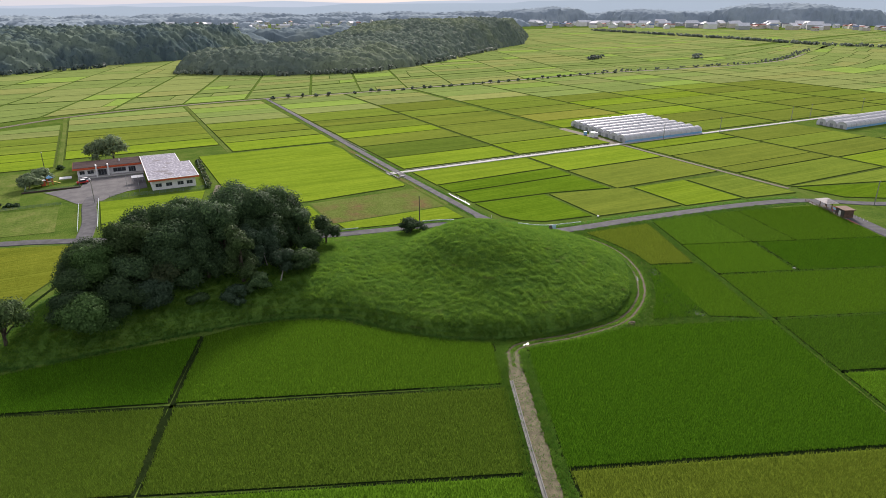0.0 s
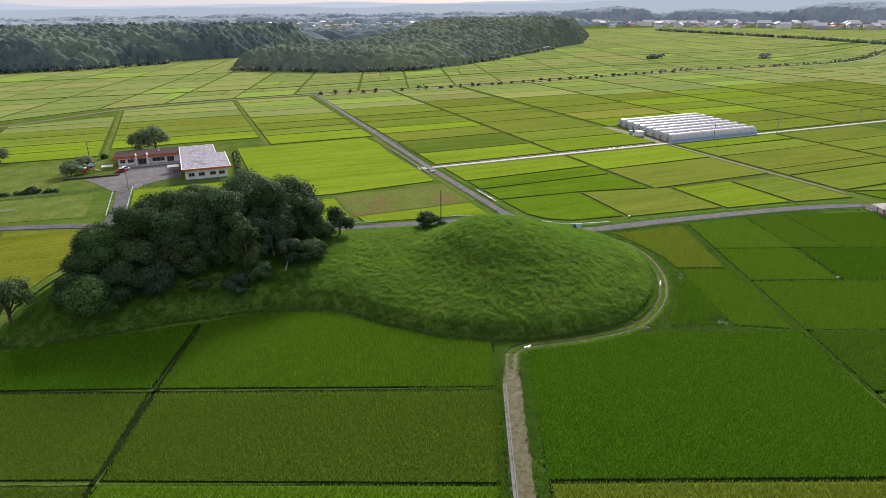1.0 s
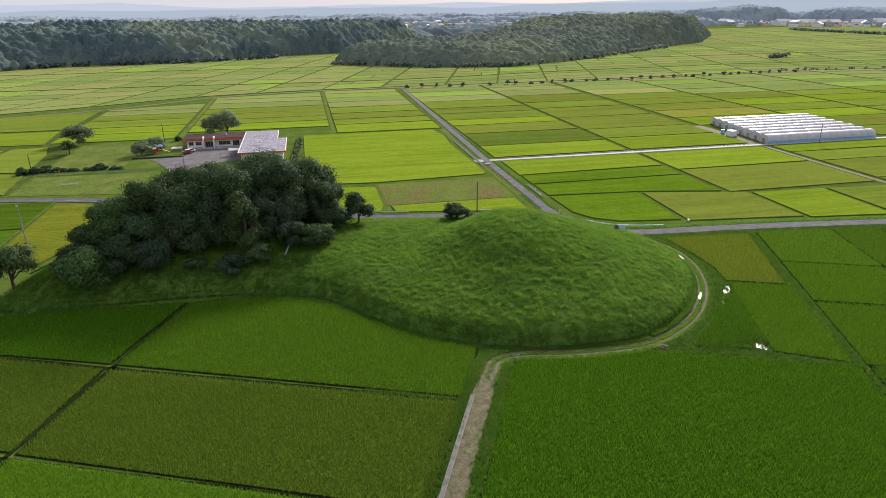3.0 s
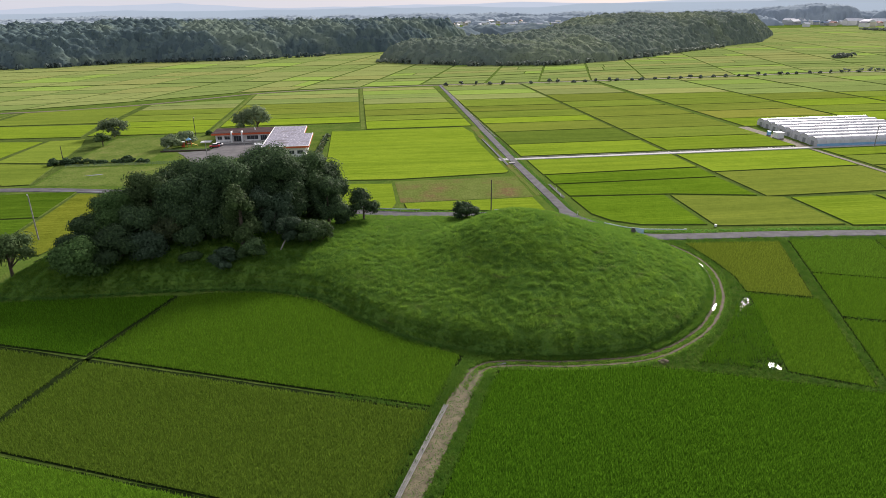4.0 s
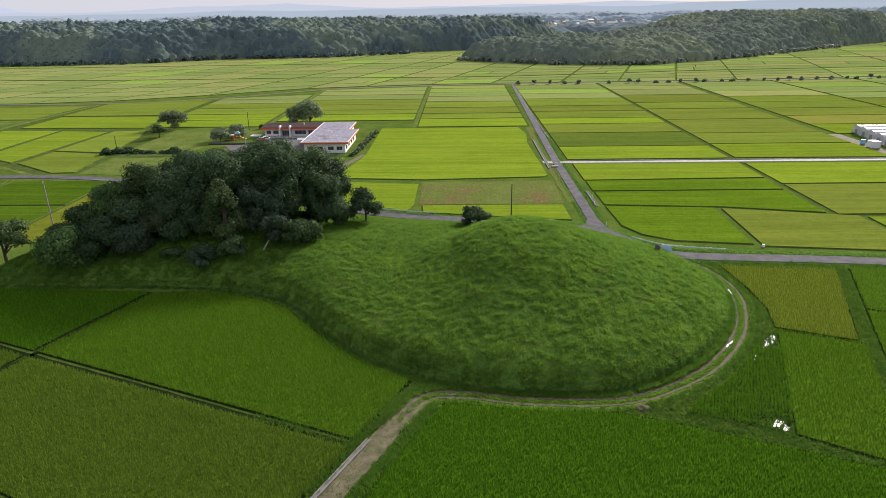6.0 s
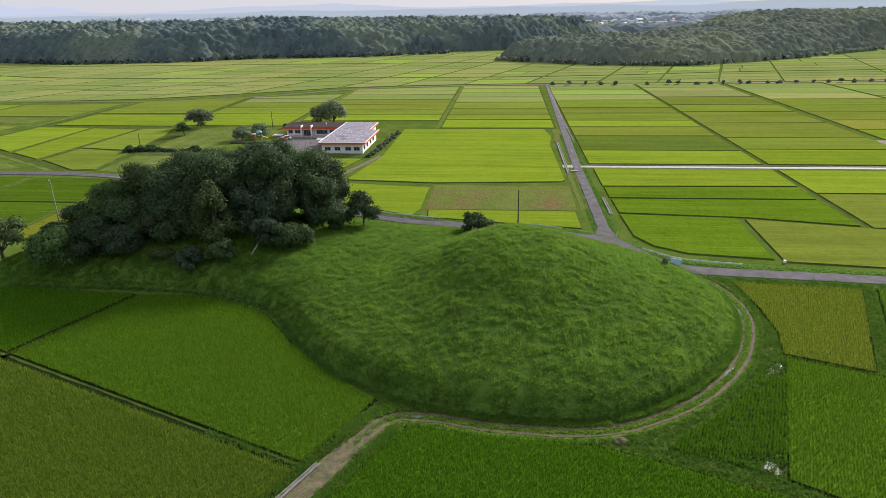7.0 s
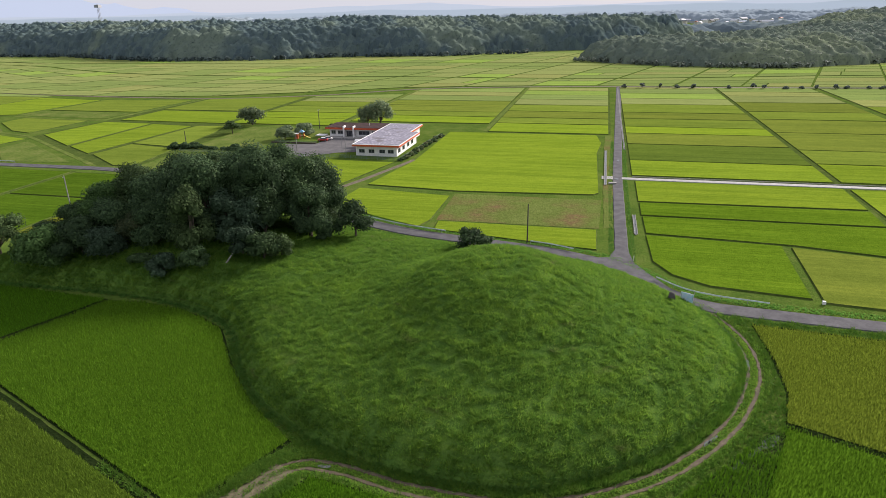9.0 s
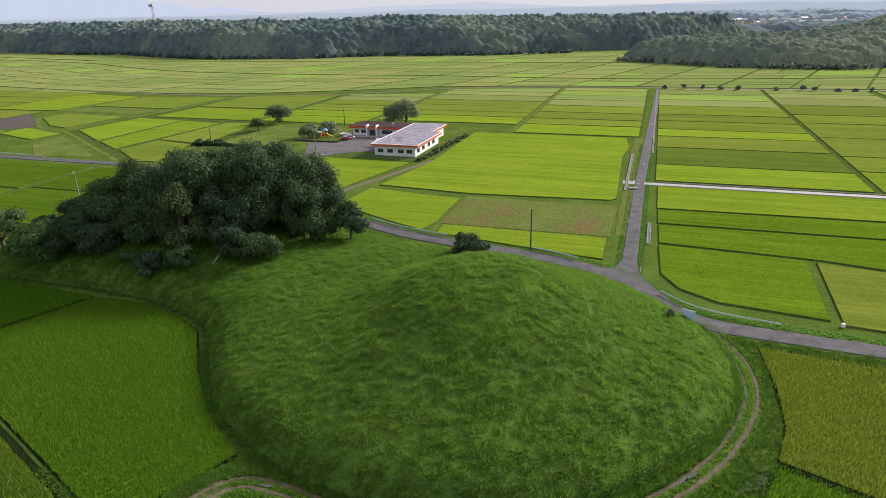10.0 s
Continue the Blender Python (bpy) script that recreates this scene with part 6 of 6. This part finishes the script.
def greenhouse(x0, x1, y, w, h, label):
    top = empty("greenhouse", (x0 + x1) / 2, y, 0)
    L, n = (x1 - x0) / 2, 12
    arc = [(-w / 2, 0.0), (-w / 2, 1.5)] + [(-w / 2 * math.cos(math.pi * k / n), 1.5 + (h - 1.5) * math.sin(math.pi * k / n)) for k in range(1, n)] + [(w / 2, 1.5), (w / 2, 0.0)]
    m = len(arc)
    segs = 14
    V = []
    for i in range(segs + 1):
        s = -L + 2 * L * i / segs
        for a, z in arc:
            V.append((s, a * (1 + 0.012 * math.sin(i * 2.3)), z + 0.03 * math.sin(i * 1.7 + a)))
    Fc = [(i * m + k, (i + 1) * m + k, (i + 1) * m + k + 1, i * m + k + 1) for i in range(segs) for k in range(m - 1)]
    raw("film_cover", V, Fc, M_FILM, top, "white plastic film stretched over hoops", smooth=True)
    for s in (-L, L):
        raw("end_wall", [(s, a, z) for a, z in arc], [tuple(range(m))], M_FILM, top)
        ss = s + (0.04 if s > 0 else -0.04)
        part("door", boxed(min(s, ss), -0.9, 0.05, max(s, ss), 0.9, 1.9), M_GREY, top)
    for i in range(segs + 1):
        bm = bmesh.new()
        s = -L + 2 * L * i / segs
        for (a, z), (b, zz) in zip(arc, arc[1:]):
            rod(bm, (s, a * 1.012, z + 0.02), (s, b * 1.012, zz + 0.02), 0.035, None, 4)
        part("hoop", bm, M_GREY, top)
    part("side_skirt", boxed(-L, -w / 2 - 0.06, 0.0, L, -w / 2 - 0.02, 1.1), M_BLUE, top, "blue plastic skirt")
    return tagged(top, label, "greenhouse", "greenhouses")


for k in range(8):
    greenhouse(224.6 + 0.75 * k, 277.2 + 0.6 * k, 231.4 + 6.1 * k, 5.6, 3.5, "long white plastic tunnel greenhouse in a row")
for k in range(3):
    greenhouse(352.4 + 0.4 * k, 412 + 0.4 * k, 201.4 + 6.0 * k, 5.5, 3.6, "long white plastic tunnel greenhouse beside the field")
tagged(part("farm_shed", boxed(219.6, 246, 0, 222.6, 249.5, 2.4, bev=0.05), M_WHITE), "small white shed before the greenhouses", "shed")
tagged(part("water_tank", rod(bmesh.new(), (221, 254, 0), (221, 254, 1.7), 0.9, 0.85, 16), M_BLUE), "blue round water tank before the greenhouses", "tank")
pad = raw("greenhouse_yard", [(217, 229.8, 0.05), (223.3, 229.8, 0.05), (223.3, 274, 0.05), (218.5, 274, 0.05)], [(0, 1, 2, 3)], M_GRAVEL)
tagged(pad, "bare gravel yard before the greenhouses", "yard", kind="structure")

# ---- rest area ----


def rest_area():
    ux, uy = -0.376, -0.927   # along the side lane, southwards
    turn = math.degrees(math.atan2(uy, ux))
    pv = raw("rest_area_paving", [(*sr(62.2, 82), 0.12), (*sr(66.4, 81), 0.12), (*sr(66.0, 56), 0.12), (*sr(61.2, 57), 0.12)], [(0, 1, 2, 3)], M_CONCRETE)
    tagged(pv, "paved rest area beside the lane", "paving", kind="structure")
    rp = raw("red_paving", [(*sr(62.0, 61.8), 0.15), (*sr(66.2, 61.8), 0.15), (*sr(65.8, 56), 0.15), (*sr(61.6, 57), 0.15)], [(0, 1, 2, 3)], M_REDPAVE)
    tagged(rp, "patch of red paving before the toilet block", "paving", kind="structure")
    px0, py0 = sr(63.6, 74)
    top = empty("pavilion", px0, py0, 0.12, turn)
    for sx in (-1.6, 1.6):
        for sy in (-1.0, 1.0):
            part("post", boxed(sx - 0.1, sy - 0.1, 0, sx + 0.1, sy + 0.1, 2.3), M_BROWN, top)
    bm = bmesh.new()
    bmesh.ops.create_cone(bm, cap_ends=True, segments=4, radius1=3.6, radius2=1.0, depth=0.9, matrix=Matrix.Translation((0, 0, 2.75)) @ Matrix.Diagonal((1.25, 0.85, 1, 1)) @ Matrix.Rotation(math.radians(45), 4, "Z"))
    part("hipped_roof", bm, plain_mat("pale_tiles", (0.34, 0.30, 0.28), (0.46, 0.42, 0.40), 1.0), top, "pale brown hipped roof")
    part("bench", boxed(-1.2, -0.25, 0.35, 1.2, 0.25, 0.45), M_BROWN, top)
    tagged(top, "open wooden pavilion with a hipped roof", "pavilion")
    hx, hy = sr(63.4, 64.8)
    top = empty("toilet_block", hx, hy, 0.12, turn)
    part("wall", boxed(-2.0, -1.6, 0, 2.0, 1.6, 2.6), M_WOODPOLE, top, "dark slatted wall")
    part("roof", boxed(-2.4, -2.0, 2.6, 2.4, 2.0, 2.78, bev=0.04), M_BROWN, top, "brown flat roof")
    for k in range(9):
        part("slat", boxed(2.0, -1.5 + 0.35 * k, 0.1, 2.05, -1.3 + 0.35 * k, 2.5), M_BROWN, top)
    part("door", boxed(-0.5, -1.66, 0, 0.5, -1.6, 2.0), M_WHITE, top)
    tagged(top, "small dark toilet block with a brown roof", "toilet block")
    fence(sr(61.8, 82), sr(61.0, 60), 1.0, "brown rail fence round the rest area", M_BROWN)
    for k in range(4):
        x, y = sr(66.6, 58.5 + 1.6 * k)
        marker_post(x, y, 0.7, None, "small pale bollard at the rest area")
    bx, by = sr(63.0, 69)
    top = empty("map_board", bx, by, 0.12, turn)
    for sx in (-0.8, 0.8):
        part("post", rod(bmesh.new(), (sx, 0, 0), (sx, 0, 1.9), 0.06), M_RED, top)
    part("board", boxed(-0.9, -0.05, 0.8, 0.9, 0.05, 1.9), M_RED, top)
    part("panel", boxed(-0.7, -0.07, 0.95, 0.7, -0.055, 1.75), M_SIGNBLUE, top)
    tagged(top, "red-framed map board at the rest area", "sign")


rest_area()

# ---- distant town and tower ----


def house(x, y, w, d, h, turn, wall, roof, label):
    top = empty("house", x, y, 0, turn)
    part("wall", boxed(-w / 2, -d / 2, 0, w / 2, d / 2, h), wall, top)
    V = [(-w / 2 - .5, -d / 2 - .5, h), (w / 2 + .5, -d / 2 - .5, h), (w / 2 + .5, d / 2 + .5, h), (-w / 2 - .5, d / 2 + .5, h), (-w / 2 - .5, 0, h + d * 0.3), (w / 2 + .5, 0, h + d * 0.3)]
    raw("roof", V, [(0, 1, 5, 4), (2, 3, 4, 5), (0, 4, 3), (1, 2, 5), (0, 3, 2, 1)], roof, top)
    for k in range(max(2, int(w / 5))):
        xx = -w / 2 + w * (k + 0.5) / max(2, int(w / 5))
        part("window", boxed(xx - 0.9, -d / 2 - 0.05, h * 0.35, xx + 0.9, -d / 2, h * 0.7), M_GLASSY, top)
    return tagged(top, label, "house", "houses of the distant town")


TILE_R = [plain_mat("roof_grey_tiles", (0.14, 0.14, 0.16), (0.22, 0.22, 0.25), 0.4), plain_mat("roof_blue_tiles", (0.12, 0.17, 0.26), (0.18, 0.24, 0.34), 0.4), plain_mat("roof_pale_sheet", (0.55, 0.56, 0.58), (0.7, 0.7, 0.72), 0.3), plain_mat("roof_red_tiles", (0.30, 0.13, 0.10), (0.38, 0.18, 0.14), 0.4)]
WALLS = [M_WHITE, plain_mat("cream_wall", (0.52, 0.48, 0.40), (0.62, 0.58, 0.50), 0.4), plain_mat("grey_wall", (0.36, 0.37, 0.38), (0.46, 0.47, 0.48), 0.4)]
for i in range(165):
    t = RNG.random()
    x = 1190 + 480 * t + RNG.normal(0, 60)
    y = 1480 - 620 * t + 330 * RNG.random() ** 1.3
    big = RNG.random() < 0.28
    house(x, y, (26 if big else 11) + 8 * RNG.random(), (16 if big else 8) + 4 * RNG.random(), (8 if big else 5.5) + 3 * RNG.random(), float(RNG.random() * 180), WALLS[int(RNG.integers(3))], TILE_R[2] if big else TILE_R[int(RNG.integers(4))],
          "large pale shed in the distant town" if big else "small house in the distant town")
for i in range(74):
    a = math.radians(RNG.uniform(5, 24) if i < 62 else RNG.uniform(-5, 3))
    r = RNG.uniform(1760, 2260) if i < 62 else RNG.uniform(1390, 1450)
    big = RNG.random() < 0.2
    house(math.sin(a) * r, math.cos(a) * r, (22 if big else 11) + 7 * RNG.random(), (13 if big else 9), 6 + 3 * RNG.random(), float(RNG.random() * 180), WALLS[int(RNG.integers(3))], TILE_R[2] if big or RNG.random() < 0.4 else TILE_R[int(RNG.integers(4))], "pale house in a hamlet among the far woods")
top = empty("lattice_tower", -640, 905, 20)
for sx in (-2, 2):
    for sy in (-2, 2):
        part("leg", rod(bmesh.new(), (sx, sy, 0), (sx * 0.4, sy * 0.4, 45), 0.3, 0.2, 5), M_GREY, top)
for k in range(6):
    z = 6 + 7 * k
    s = 2 - 1.2 * z / 45
    part("brace", boxed(-s, -s, z, s, s, z + 0.4), M_GREY, top)
part("platform", boxed(-3.5, -3.5, 40, 3.5, 3.5, 44), M_GREY, top)
tagged(top, "tall grey lattice tower above the distant wood", "tower")
